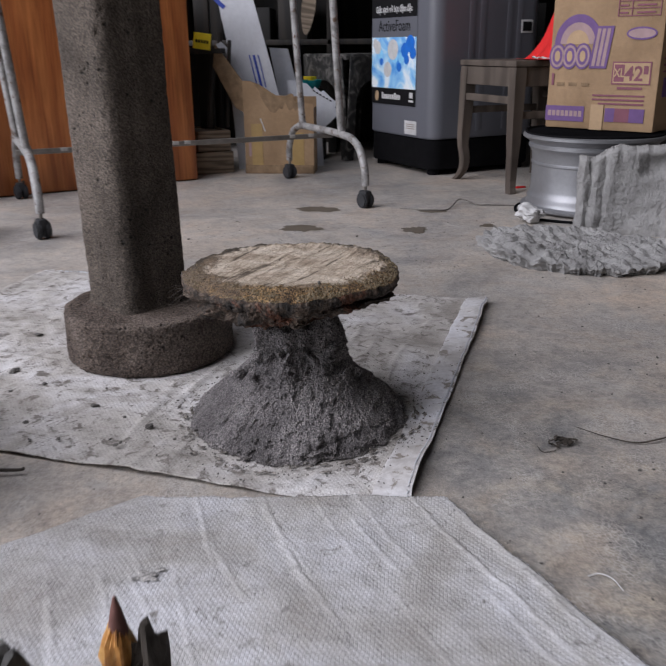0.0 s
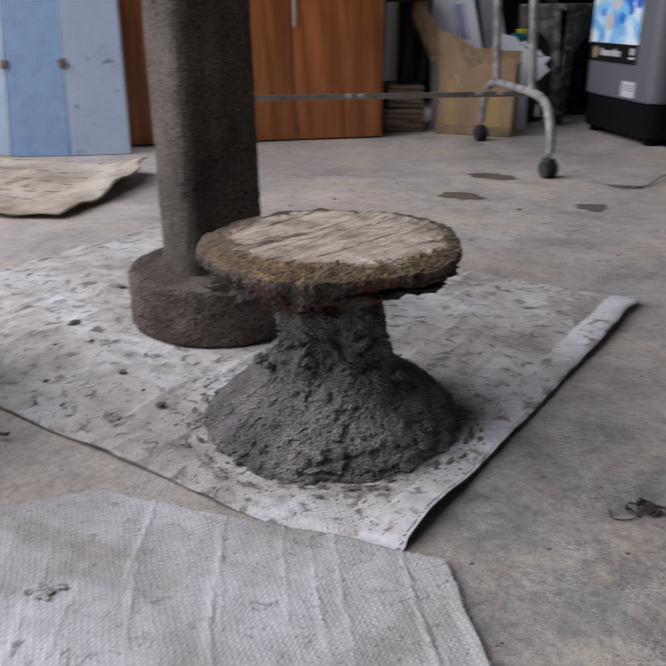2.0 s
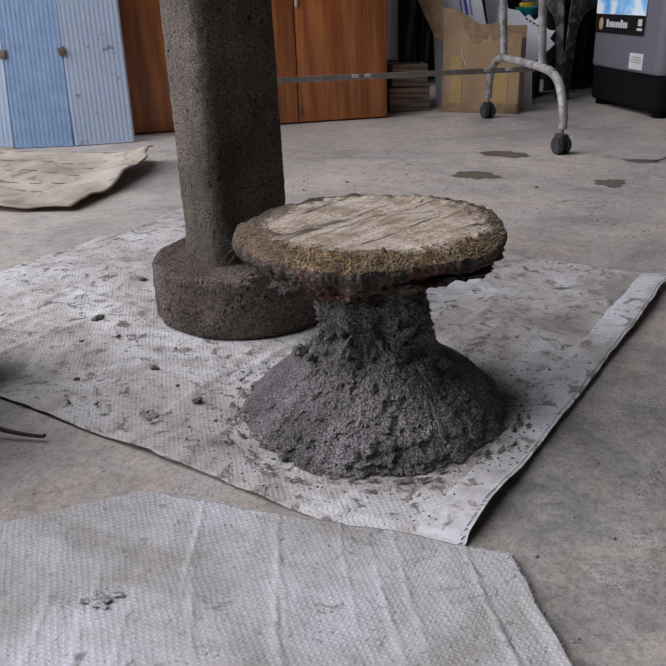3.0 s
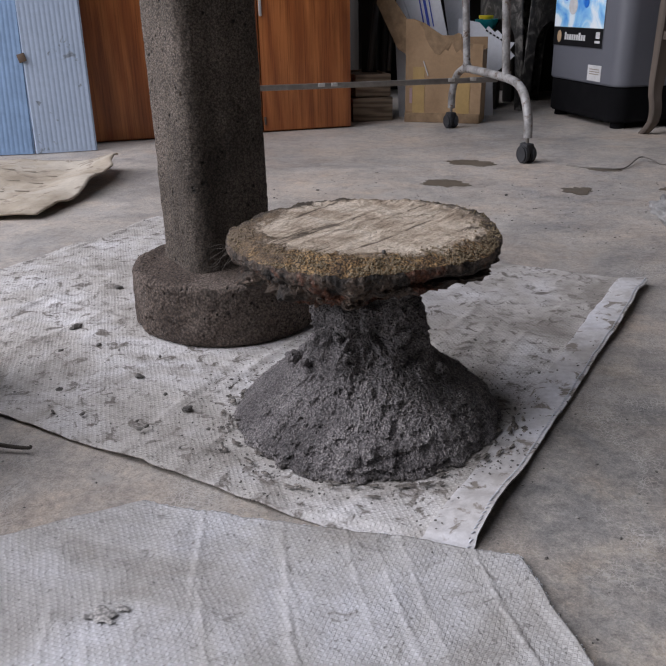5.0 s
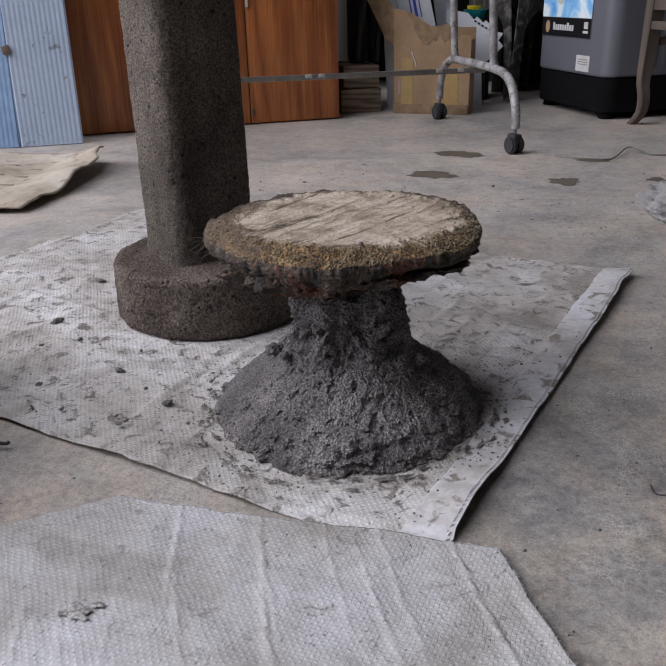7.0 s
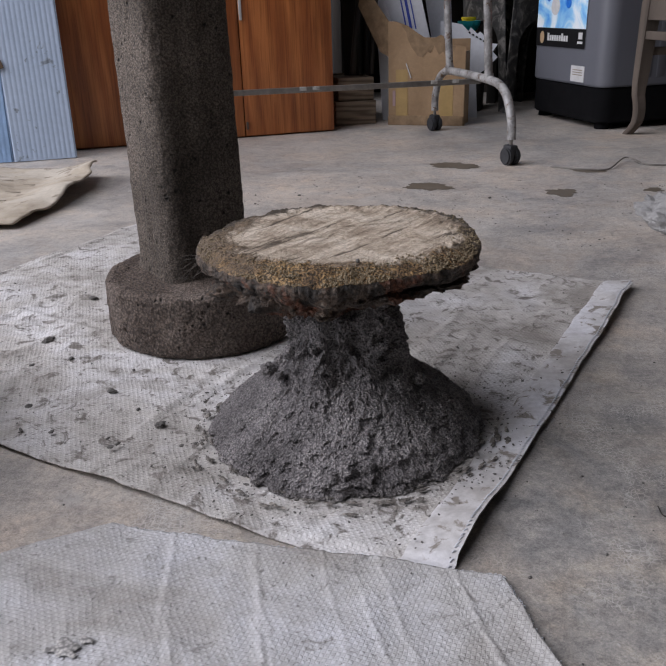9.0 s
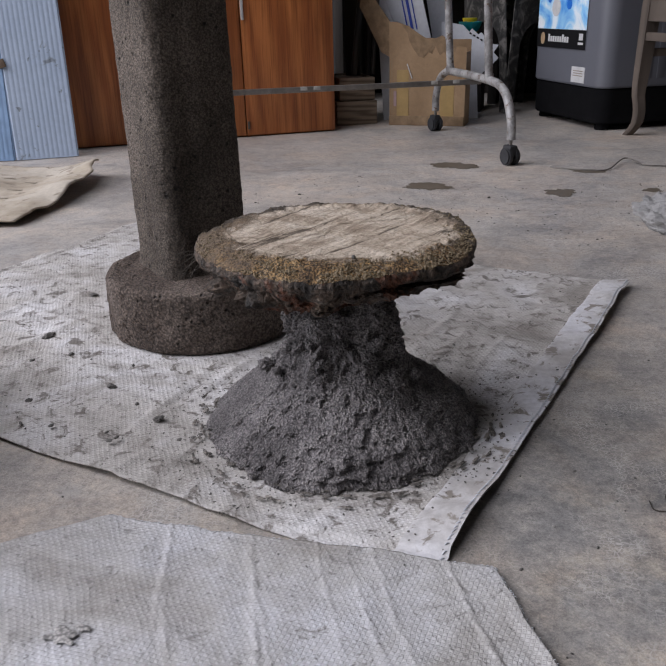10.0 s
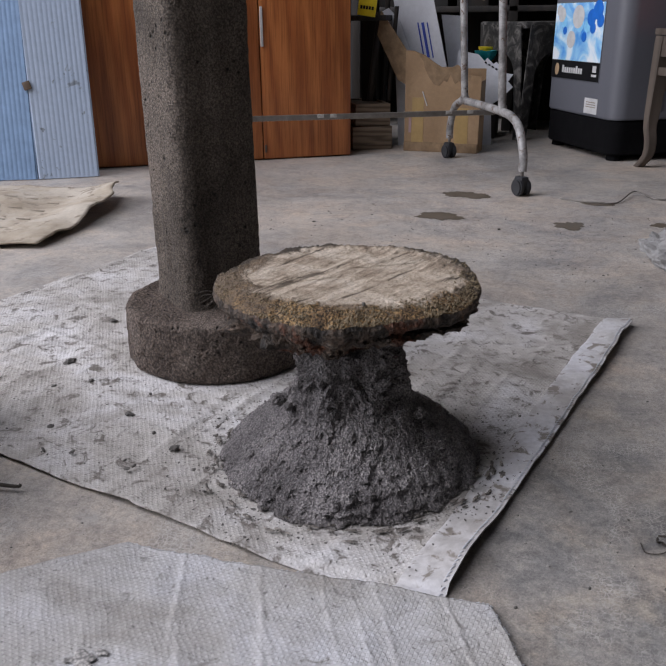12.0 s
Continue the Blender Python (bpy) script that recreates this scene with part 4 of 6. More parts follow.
sheet("woven_sack", ((-0.58, 0.62), (0.535, 0.5), (0.232, 1.028), (-0.116, 1.018)), (360, 280), cloth_lift, M_SACK2,
      "pale grey woven plastic sack, wrinkled, flat on the floor", (0.78, 0.62), 11)

# ---- paper bag ----
def paper_bag():
    ob = thing("paper_bag", (0, 0, 0), "empty tan cement paper bag lying flat, faded print", "bag")
    a, b, c, d = [Vector((*p, 0)) for p in ((-1.62, 1.83), (-0.885, 1.9), (-0.995, 2.46), (-1.78, 2.5))]

    def place(i, j):
        u, v = i / 79, j / 59
        p = (a * (1 - u) + b * u) * (1 - v) + (d * (1 - u) + c * u) * v
        p.x += 0.03 * math.sin(v * math.pi) * (1 if u > 0.5 else 0) * u + 0.012 * fbm((u * 5, v * 5, 1), 1, 3)
        p.y += 0.016 * fbm((u * 5, v * 5, 9), 1, 3) - 0.02 * smooth_step(0.75, 1, u) * (1 - v) * -1
        z = 0.014 + 0.012 * fbm(p, 5, 4, 3) + 0.03 * smooth_step(0.78, 1.0, u) * smooth_step(0.2, 0.9, v) + 0.012 * smooth_step(0.9, 1, u) * math.sin(v * 16) * 0.4
        return Vector((p.x, p.y, max(0.004, z)))
    bm, _ = grid_bm(80, 60, place)
    top = part("bag_sheet", bm, M_PAPERBAG, ob)
    s = top.modifiers.new("thickness", "SOLIDIFY")
    s.thickness, s.offset = 0.004, -1
    rnd = random.Random(7)
    for row in range(4):
        for k in range(7):
            u, v, w = 0.28 + k * 0.085, 0.25 + row * 0.15, rnd.uniform(0.03, 0.06)
            q = place(int(u * 79), int(v * 59))
            bar = block((-w / 2, -0.003, 0), (w / 2, 0.003, 0.001), 0, Matrix.Translation(q + Vector((0, 0, 0.005))) @ Matrix.Rotation(0.02 * rnd.uniform(-3, 3), 4, "Z"))
            part("print_bar", bar, M_BAGINK, ob)


paper_bag()


# ---- folding door leaf leaning at the cabinet ----
def folding_door():
    ob = thing("folding_door", (0, 0, 0.002), "pale blue ribbed plastic folding door leaning upright", "folding door")
    ends = [(-1.765, 2.508), (-1.585, 2.563), (-1.41, 2.641), (-1.245, 2.742)]
    for k in range(3):
        p, q = Vector((*ends[k], 0)), Vector((*ends[k + 1], 0))
        d = (q - p).normalized()
        n = Vector((d.y, -d.x, 0))
        up = (Vector((0, 0, 1)) - n * math.tan(radians(10))).normalized()
        w = (q - p).length - 0.003
        cols, rows = 85, 2

        def place(i, j, p=p, d=d, n=n, up=up, w=w):
            u = i / (cols - 1)
            rib = 0.0009 * abs(math.sin(u * math.pi * 13)) if 0.02 < u < 0.98 else -0.002
            return p + d * (w * u) + n * rib + up * (0.78 * j)
        bm, _ = grid_bm(cols, rows, place)
        back, _ = grid_bm(2, 2, lambda i, j: p + d * (w * i) - n * 0.012 + up * (0.78 * j))
        bm = joined(bm, back)
        for u in (0.0, 1.0):
            side, _ = grid_bm(2, 2, lambda i, j: p + d * (w * u) + n * (-0.002 if i else -0.012) + up * (0.78 * j))
            bm = joined(bm, side)
        sl = part("slat", bm, M_PVC[k], ob)
        if k == 2:
            continue
        at = p + d * (w - 0.004 if k else 0.02) + n * 0.004 + up * 0.292
        frame_m = Matrix((d, up, n)).transposed().to_4x4()
        part("clip", block((-0.012, -0.013, -0.002), (0.012, 0.013, 0.003), 0.002, Matrix.Translation(at) @ frame_m @ Matrix.Rotation(0.3 * k, 4, "Z")), M_CLIP, sl, "small brown clip")
        if k == 0:
            at = p + d * (w - 0.004) + n * 0.004 + up * 0.29
            part("clip", block((-0.012, -0.013, -0.002), (0.012, 0.013, 0.003), 0.002, Matrix.Translation(at) @ frame_m), M_CLIP, sl, "small brown clip")


folding_door()


# ---- cabinet ----
def cabinet():
    ang = math.degrees(math.atan2(3.358 - 2.87, -0.563 + 1.33))
    ob = thing("cabinet", (-0.563, 3.358, 0, 0, 0, ang), "orange-brown wood veneer cabinet with flat doors", "cabinet")
    part("carcass", block((-0.992, 0.018, 0.0), (0.0, 0.47, 0.69), 0.003), M_CABINET, ob)
    for k in range(3):
        x1 = -0.001 - k * 0.331
        dr = part("door", block((x1 - 0.327, 0.0, 0.006), (x1, 0.0165, 0.686), 0.002), M_CABINET, ob)
        if k < 2:
            part("handle", block((x1 - 0.326, -0.006, 0.39), (x1 - 0.316, -0.001, 0.52), 0.002), M_WHITE, dr, "thin pale handle strip")
            part("screw_cap", block((x1 - 0.325, -0.004, 0.028), (x1 - 0.317, 0.0, 0.055), 0.002), M_OLDWOOD, dr)


cabinet()


# ---- clothes rack on casters ----
def rack():
    ob = thing("clothes_rack", (0, 0, 0), "pale painted steel tube clothes rack on black casters", "rack")
    lean = Vector((-0.889, -0.46, 0)).normalized() * math.tan(radians(3.6))
    ends = [(Vector((0.108, 2.795, 0)), Vector((-0.203, 3.405, 0))), (Vector((-0.774, 2.34, 0)), Vector((-1.10, 2.95, 0)))]
    for f, b in ends:
        d = b - f
        w = d.length
        d.normalize()
        prof = [(0.0, 0.07), (0.002, 0.11), (0.018, 0.145), (0.05, 0.185), (0.105, 0.208), (0.186, 0.215), (0.36, 0.217), (w - 0.15, 0.215), (w - 0.1, 0.208), (w - 0.045, 0.185), (w - 0.014, 0.145), (w, 0.11), (w, 0.07)]
        arch = part("arch_tube", tube(curve_points([f + d * s + Vector((0, 0, z)) for s, z in prof], 5), 0.0125, 14), M_STEEL, ob, "bent steel foot tube with rust spots")
        for s in (0.186, 0.535):
            p = f + d * s + Vector((0, 0, 0.212))
            part("upright", tube([p, p + lean * 1.2 + Vector((0, 0, 1.2))], 0.012, 14), M_STEEL, ob)
            part("weld_collar", tube([p + Vector((0, 0, 0.002)), p + lean * 0.02 + Vector((0, 0, 0.02))], 0.0145, 14), M_STEEL, ob)
        for p in (f, b):
            turn = Matrix.Translation(p) @ Matrix.Rotation(radians(40), 4, "Z")
            body = part("caster", block((-0.014, -0.018, 0.026), (0.014, 0.02, 0.056), 0.008, turn), M_RUBBER, ob, "black plastic twin caster")
            tube_bm = tube([p + Vector((0, 0, 0.05)), p + Vector((0, 0, 0.1))], 0.005, 10)
            part("stem", tube_bm, M_BAR, body)
            for side in (-1, 1):
                wb = tube([turn @ Vector((side * 0.003, 0, 0.025)), turn @ Vector((side * 0.02, 0, 0.025))], 0.025, 24)
                bmesh.ops.bevel(wb, geom=[e for e in wb.edges if len(e.link_faces) == 2 and any(len(q.verts) > 4 for q in e.link_faces)], offset=0.004, segments=2, affect="EDGES")
                part("wheel", wb, M_RUBBER, body)
    mid = [f + (b - f) * 0.5 + Vector((0, 0, 0.197)) for f, b in ends]
    ax = (mid[1] - mid[0]).normalized()
    m = Matrix((ax, Vector((-ax.y, ax.x, 0)), Vector((0, 0, 1)))).transposed().to_4x4()
    n = (mid[1] - mid[0]).length
    bar = part("cross_bar", block((-0.035, -0.008, -0.008), (n + 0.02, 0.008, 0.008), 0.003, Matrix.Translation(mid[0]) @ m), M_BAR, ob, "dull square steel cross bar")
    for s in (0.05, 0.12, 0.49, 0.53, 0.88):
        part("bolt", block((n * s - 0.012, 0.0075, -0.002), (n * s + 0.009, 0.0095, 0.0095), 0.001, Matrix.Translation(mid[0]) @ m), M_CHIP, bar)


rack()


# ---- washing machine ----
def washing_machine():
    ob = thing("washing_machine", (0.354, 3.43, 0, 0, 0, 30.7), "grey top-loading washing machine with a blue foam sticker", "washing machine")

    def shell(lo, hi, r, segs=6):
        bm = bmesh.new()
        bmesh.ops.create_cube(bm, size=1.0)
        for v in bm.verts:
            v.co = Vector((lo[0] if v.co.x < 0 else hi[0], lo[1] if v.co.y < 0 else hi[1], lo[2] if v.co.z < 0 else hi[2]))
        up = [e for e in bm.edges if abs(e.verts[0].co.z - e.verts[1].co.z) > 0.01]
        bmesh.ops.bevel(bm, geom=up, offset=r, segments=segs, affect="EDGES", profile=0.5)
        bmesh.ops.bevel(bm, geom=[e for e in bm.edges if abs(e.verts[0].co.z - e.verts[1].co.z) < 1e-4], offset=0.005, segments=2, affect="EDGES")
        return bm
    part("body", shell((0.0, 0.0, 0.142), (0.52, 0.5, 0.9), 0.055), M_WMGREY, ob, "smooth grey enamelled body")
    part("base", shell((0.006, 0.006, 0.022), (0.514, 0.494, 0.141), 0.05), M_BLACK, ob, "black plastic base skirt")
    for x, y in ((0.05, 0.05), (0.47, 0.05), (0.05, 0.45), (0.47, 0.45)):
        part("foot", lathe([(0, 0), (0.024, 0), (0.026, 0.004), (0.022, 0.03), (0, 0.03)], 20, Matrix and None), M_BLACK, ob).location = (x, y, 0)
    # pressed ribs of the side panel
    for x in (0.16, 0.21, 0.34, 0.39):
        part("rib", block((x, -0.0014, 0.17), (x + 0.03, 0.002, 0.86), 0.001), M_WMGREY, ob)
    part("grip_recess", block((0.41, -0.003, 0.535), (0.47, 0.004, 0.585), 0.004), M_WHITE, ob, "pale rim of the carrying grip")
    # no real hollow: its shade is a flat black block on the rim
    part("grip_shade", block((0.417, -0.005, 0.542), (0.463, 0.003, 0.578), 0.004), M_INK, ob)
    # sticker, written to be read from its own side
    st = part("sticker", block((-0.0022, 0.115, 0.26), (0.0005, 0.462, 0.76), 0.001), M_WMGREY, ob, "glossy advertising sticker")
    part("picture", block((-0.0034, 0.118, 0.327), (-0.0018, 0.459, 0.525), 0), M_FOAMPRINT, st, "blue and white foam picture")
    part("black_band", block((-0.0034, 0.117, 0.262), (-0.0018, 0.46, 0.3255), 0), M_INK, st)
    part("black_band", block((-0.0034, 0.117, 0.6), (-0.0018, 0.46, 0.72), 0), M_INK, st)
    face = Matrix(((0, 0, -1, 0), (-1, 0, 0, 0), (0, 1, 0, 0), (0, 0, 0, 1)))
    letters("slogan", "Giặt sạch với bọt đậm đặc", 0.034, Matrix.Translation((-0.0036, 0.289, 0.62)) @ face, M_WHITE, st, 0.0006, 0.72)
    letters("caption", "ActiveFoam", 0.062, Matrix.Translation((-0.003, 0.285, 0.548)) @ face, M_INK, st, 0.0, 0.82)
    # maker's mark as plain bars
    for k in range(9):
        y = 0.375 - k * 0.0165
        part("mark_bar", block((-0.0042, y - 0.0125, 0.283), (-0.0032, y, 0.283 + (0.026 if k in (0, 6) else 0.019)), 0), M_WHITE, st)
    part("round_badge", lathe([(0, 0), (0.0165, 0), (0.0165, 0.001), (0, 0.001)], 24), M_PRINTTAN, st).matrix_local = Matrix.Translation((-0.0034, 0.415, 0.293)) @ Matrix.Rotation(radians(-90), 4, "Y") @ Matrix.Diagonal((1.3, 0.9, 1, 1))
    part("small_mark", block((-0.0042, 0.135, 0.293), (-0.0032, 0.16, 0.315), 0), M_WHITE, st)
    part("small_mark", block((-0.0042, 0.132, 0.278), (-0.0032, 0.165, 0.286), 0), M_WHITE, st)
    rnd = random.Random(5)
    mat_bubble = [plain("bubble_blue", (0.02, 0.16, 0.62), 0.3), plain("bubble_sky", (0.25, 0.6, 0.9), 0.3), M_WHITE]
    for y, z, r, c in ((0.16, 0.5, 0.032, 0), (0.14, 0.465, 0.022, 0), (0.2, 0.475, 0.028, 0), (0.185, 0.44, 0.018, 0), (0.225, 0.445, 0.02, 1), (0.29, 0.478, 0.04, 2), (0.275, 0.452, 0.026, 1),
                       (0.39, 0.46, 0.02, 1), (0.24, 0.41, 0.017, 0), (0.38, 0.43, 0.014, 0), (0.33, 0.4, 0.03, 2), (0.43, 0.5, 0.02, 2), (0.41, 0.485, 0.026, 2)):
        part("bubble", lathe([(0, 0), (r, 0), (r, 0.0008), (0, 0.0008)], 20), mat_bubble[c], st).matrix_local = Matrix.Translation((-0.0036 - 0.0003 * rnd.random(), y, z)) @ Matrix.Rotation(radians(-90), 4, "Y")
    lab = part("paper_label", block((-0.002, 0.108, 0.152), (0.0005, 0.195, 0.205), 0), M_WHITE, ob, "small white paper label")
    for k in range(3):
        part("text_bar", block((-0.0028, 0.12, 0.19 - 0.008 * k), (-0.0018, 0.183, 0.193 - 0.008 * k), 0), M_BAGINK, lab)


washing_machine()


# ---- wooden stool ----
def wooden_stool():
    ax = Vector((-0.148, 0.312, 0)).normalized()
    ob = thing("wooden_stool", (0.607, 3.06, 0, 0, 0, math.degrees(math.atan2(ax.y, ax.x)) - 90), "worn grey-brown wooden stool with bowed legs", "stool")
    # local y runs along the side that is seen, local x to its right
    w, d, h = 0.345, 0.36, 0.442
    part("seat", block((-0.008, -0.008, h - 0.02), (d + 0.008, w + 0.008, h), 0.004), M_OLDWOOD, ob)
    for ix, x in enumerate((0.0, d)):
        for iy, y in enumerate((0.0, w)):
            sx, sy = (-1 if ix == 0 else 1), (-1 if iy == 0 else 1)

            def leg(i, j, x=x, y=y, sx=sx, sy=sy):
                z = (h - 0.022) * j / 20
                t = z / h
                bow = 0.012 * math.sin(math.pi * clamp((0.3 - t) / 0.3)) * -1 + 0.014 * smooth_step(0.08, 0.0, t)
                splay = 0.018 * (1 - t) + bow
                half = 0.014 + 0.009 * t
                ang = math.pi / 4 + math.pi / 2 * i
                return Vector((x - sx * 0.018 + sx * splay * 0.6 + half * 1.414 * math.cos(ang), y - sy * 0.018 + sy * splay + half * 1.414 * math.sin(ang), z))
            bm, vs = grid_bm(4, 21, leg, True)
            bm.faces.new([vs[i][0] for i in range(4)])
            bmesh.ops.bevel(bm, geom=[e for e in bm.edges if abs(e.verts[0].co.z - e.verts[1].co.z) > 0.005], offset=0.003, segments=1, affect="EDGES")
            part("leg", bm, M_OLDWOOD, ob, smooth=False)
    for x in (-0.002, d - 0.018):
        part("apron", block((x, 0.03, h - 0.085), (x + 0.018, w - 0.03, h - 0.022), 0.003), M_OLDWOOD, ob)
        part("stretcher", block((x, 0.02, 0.3), (x + 0.016, w - 0.02, 0.325), 0.003), M_OLDWOOD, ob)
    for y in (0.002, w - 0.02):
        part("apron", block((0.03, y, h - 0.085), (d - 0.03, y + 0.018, h - 0.022), 0.003), M_OLDWOOD, ob)
        part("stretcher", block((0.02, y, 0.25), (d - 0.02, y + 0.016, 0.275), 0.003), M_OLDWOOD, ob)


wooden_stool()


def red_cloth():
    """A crumpled cloth heaped on the stool against the carton."""
    def place(i, j):
        u, v = i / 60, j / 60
        x = -0.11 + 0.26 * u
        y = -0.12 + 0.24 * v
        hgt = 0.34 * smooth_step(0.15, 0.85, u) * (1 - (abs(v - 0.5) * 2) ** 3)
        z = hgt + 0.012 * fbm((x, y, 0), 14, 3, 4) + 0.012 * abs(math.sin(9 * v + 4 * u)) * smooth_step(0.0, 0.3, u)
        return Vector((x + 0.01 * fbm((x, y, 3), 9, 2), y + 0.01 * fbm((x, y, 7), 9, 2), max(0.002, z)))
    bm, _ = grid_bm(61, 61, place)
    solo("red_cloth", bm, M_RED, "crumpled bright red cloth heaped on the wooden stool", "cloth", pose(0.76, 3.2, 0.443, 0, 0, 12))
    white, _ = grid_bm(20, 14, lambda i, j: Vector((-0.045 + 0.09 * i / 19, -0.025 + 0.05 * j / 13, 0.004 + 0.012 * abs(fbm((i, j, 0), 0.25, 3)))))
    solo("white_rag", white, M_WHITE, "small crumpled white rag beside the red cloth", "cloth", pose(0.7, 3.05, 0.443, 0, 0, -20))


red_cloth()


# ---- alloy wheel with the carton on it ----
def alloy_wheel():
    ob = thing("alloy_wheel", (0.815, 2.795, 0.006), "silver alloy car wheel without tyre, lying flat", "wheel")
    prof = [(0.178, 0.0), (0.204, 0.0), (0.208, 0.004), (0.208, 0.01), (0.203, 0.013), (0.194, 0.016), (0.189, 0.026), (0.19, 0.036), (0.187, 0.042), (0.183, 0.05), (0.181, 0.06), (0.18, 0.11), (0.181, 0.135),
            (0.1835, 0.138), (0.1835, 0.143), (0.181, 0.146), (0.183, 0.17), (0.19, 0.184), (0.194, 0.188), (0.194, 0.196), (0.191, 0.2), (0.198, 0.21), (0.208, 0.214), (0.213, 0.218), (0.213, 0.226), (0.207, 0.229), (0.2, 0.224), (0.19, 0.21),
            (0.175, 0.19), (0.17, 0.1), (0.172, 0.02), (0.178, 0.0)]
    bm, _ = grid_bm(96, len(prof), lambda i, j: Vector((prof[j][0] * math.cos(2 * math.pi * i / 96), prof[j][0] * math.sin(2 * math.pi * i / 96), prof[j][1])), True)
    part("rim", bm, M_SILVER, ob)
    part("hub", lathe([(0, 0.05), (0.06, 0.05), (0.065, 0.06), (0.06, 0.09), (0, 0.095)], 40), M_SILVER, ob)
    for k in range(5):
        sp = block((0.05, -0.022, 0.055), (0.176, 0.022, 0.085), 0.006, Matrix.Rotation(2 * math.pi * k / 5, 4, "Z"))
        part("spoke", sp, M_SILVER, ob)
    grille = thing("wire_mesh", (0.815, 2.795, 0.235), "flat black wire mesh between wheel and carton", "mesh")
    for k in range(-7, 8):
        s = k * 0.026
        ln = math.sqrt(max(0.0, 0.205 ** 2 - s * s))
        part("wire", tube([(-ln, s, 0.002), (ln, s, 0.002)], 0.0018, 6), M_BLACK, grille)
    part("wire_ring", tube([(0.205 * math.cos(a), 0.205 * math.sin(a), 0.003 + 0.002 * math.sin(3 * a)) for a in np.linspace(0, 2 * math.pi, 49)], 0.0035, 8), M_BLACK, grille)
    bm = tube([(0.2 * math.cos(a), 0.2 * math.sin(a), 0.004 + 0.002 * math.sin(3 * a)) for a in np.linspace(0, 2 * math.pi, 61)], 0.004, 8)
    solo("rubber_ring", bm, M_BLACK, "thin black rubber ring on the floor under the wheel", "ring", pose(0.78, 2.73, 0.0005))
    wad = bmesh.new()
    bmesh.ops.create_icosphere(wad, subdivisions=4, radius=0.04)
    for v in wad.verts:
        v.co *= 1 + 0.55 * fbm(v.co, 26, 3, 1)
        v.co.z = v.co.z * 0.65
    low = min(v.co.z for v in wad.verts)
    for v in wad.verts:
        v.co.z -= low
    solo("paper_wad", wad, M_WHITE, "crumpled white paper wad on the floor by the wheel", "paper", pose(0.6, 2.57, 0.0))


alloy_wheel()


def carton():
    ob = thing("carton", (0.684, 2.903, 0.242, 0, 0, -37.6), "tan cardboard carton with purple print standing on a wheel", "carton")
    w, d, h = 0.345, 0.46, 0.46

    def soft_box():
        bm = block((0, 0, 0), (w, d, h), 0.006, segs=2)
        bmesh.ops.subdivide_edges(bm, edges=[e for e in bm.edges if e.calc_length() > 0.1], cuts=6, use_grid_fill=True)
        for v in bm.verts:
            v.co += Vector((0.001 * fbm(v.co, 9, 2, 1), 0.001 * fbm(v.co, 9, 2, 4), 0.001 * fbm(v.co, 9, 2, 8) - 0.008 * smooth_step(0.1, 0.0, v.co.z) * smooth_step(0.28, 0.345, v.co.x) * 0))
        return bm
    body = part("box", soft_box(), M_CARD, ob, "cardboard walls, scuffed at the corners")
    y0 = -0.0022

    def flat(name, x0, x1, z0, z1, material, k=0, face="front"):
        lo, hi = (x0, y0 - 0.00025 * k, z0), (x1, y0 + 0.001, z1)
        if face == "side":
            lo, hi = (w - 0.001, x0, z0), (w + 0.0022 + 0.00025 * k, x1, z1)
        part(name, block(lo, hi, 0), material, body)
    # logo as plain shapes: an arch, three rings and a slanted block
    stand = Matrix(((1, 0, 0, 0), (0, 0, 1, 0), (0, 1, 0, 0), (0, 0, 0, 1)))

    def shape(name, outline, material, k):
        part(name, plate(outline, 0.0012, Matrix.Translation((0, y0 - 0.00025 * k, 0)) @ stand), material, body)

    def disc(cx, cz, rx, rz, a0=0, a1=360, n=28):
        return [(cx + rx * math.cos(radians(a0 + (a1 - a0) * q / (n - 1))), cz + rz * math.sin(radians(a0 + (a1 - a0) * q / (n - 1)))) for q in range(n)][: n if a1 - a0 < 360 else n - 1]
    shape("logo_arch", disc(0.088, 0.25, 0.075, 0.085, 0, 180), M_PURPLE, 0)
    shape("logo_arch", disc(0.088, 0.25, 0.056, 0.062, 0, 180), M_LILAC, 1)
    shape("logo_arch", disc(0.088, 0.25, 0.036, 0.04, 0, 180), M_PRINTTAN, 2)
    for cx in (0.026, 0.066, 0.108):
        shape("logo_ring", disc(cx, 0.215, 0.027, 0.038), M_PURPLE, 3)
        shape("logo_ring", disc(cx, 0.215, 0.022, 0.032), M_LILAC, 4)
        shape("logo_ring", disc(cx, 0.215, 0.016, 0.025), M_PURPLE, 5)
        shape("logo_ring", disc(cx, 0.215, 0.009, 0.016), M_PRINTTAN, 6)
    shape("logo_block", [(0.13, 0.18), (0.185, 0.18), (0.2, 0.3), (0.145, 0.3)], M_PURPLE, 3)
    for q in (0, 1, 2):
        shape("logo_stroke", [(0.138 + q * 0.015, 0.187), (0.148 + q * 0.015, 0.187), (0.16 + q * 0.015, 0.293), (0.15 + q * 0.015, 0.293)], M_LILAC, 5)
    flat("print_band", 0.0, 0.128, 0.022, 0.068, M_PURPLE)
    for k in range(8):
        flat("print_bar", 0.008 + k * 0.0145, 0.019 + k * 0.0145, 0.037, 0.054, M_LILAC, 1)
    flat("print_band", 0.195, 0.315, 0.026, 0.066, M_PURPLE)
    flat("print_band", 0.225, 0.27, 0.026, 0.066, M_PLUM, 1)
    for k in range(3):
        flat("print_bar", 0.15 + 0.02 * (k == 2), 0.31, 0.1 - k * 0.012, 0.105 - k * 0.012, M_PLUM)
    # size box
    flat("size_frame", 0.205, 0.322, 0.135, 0.2, M_PLUM)
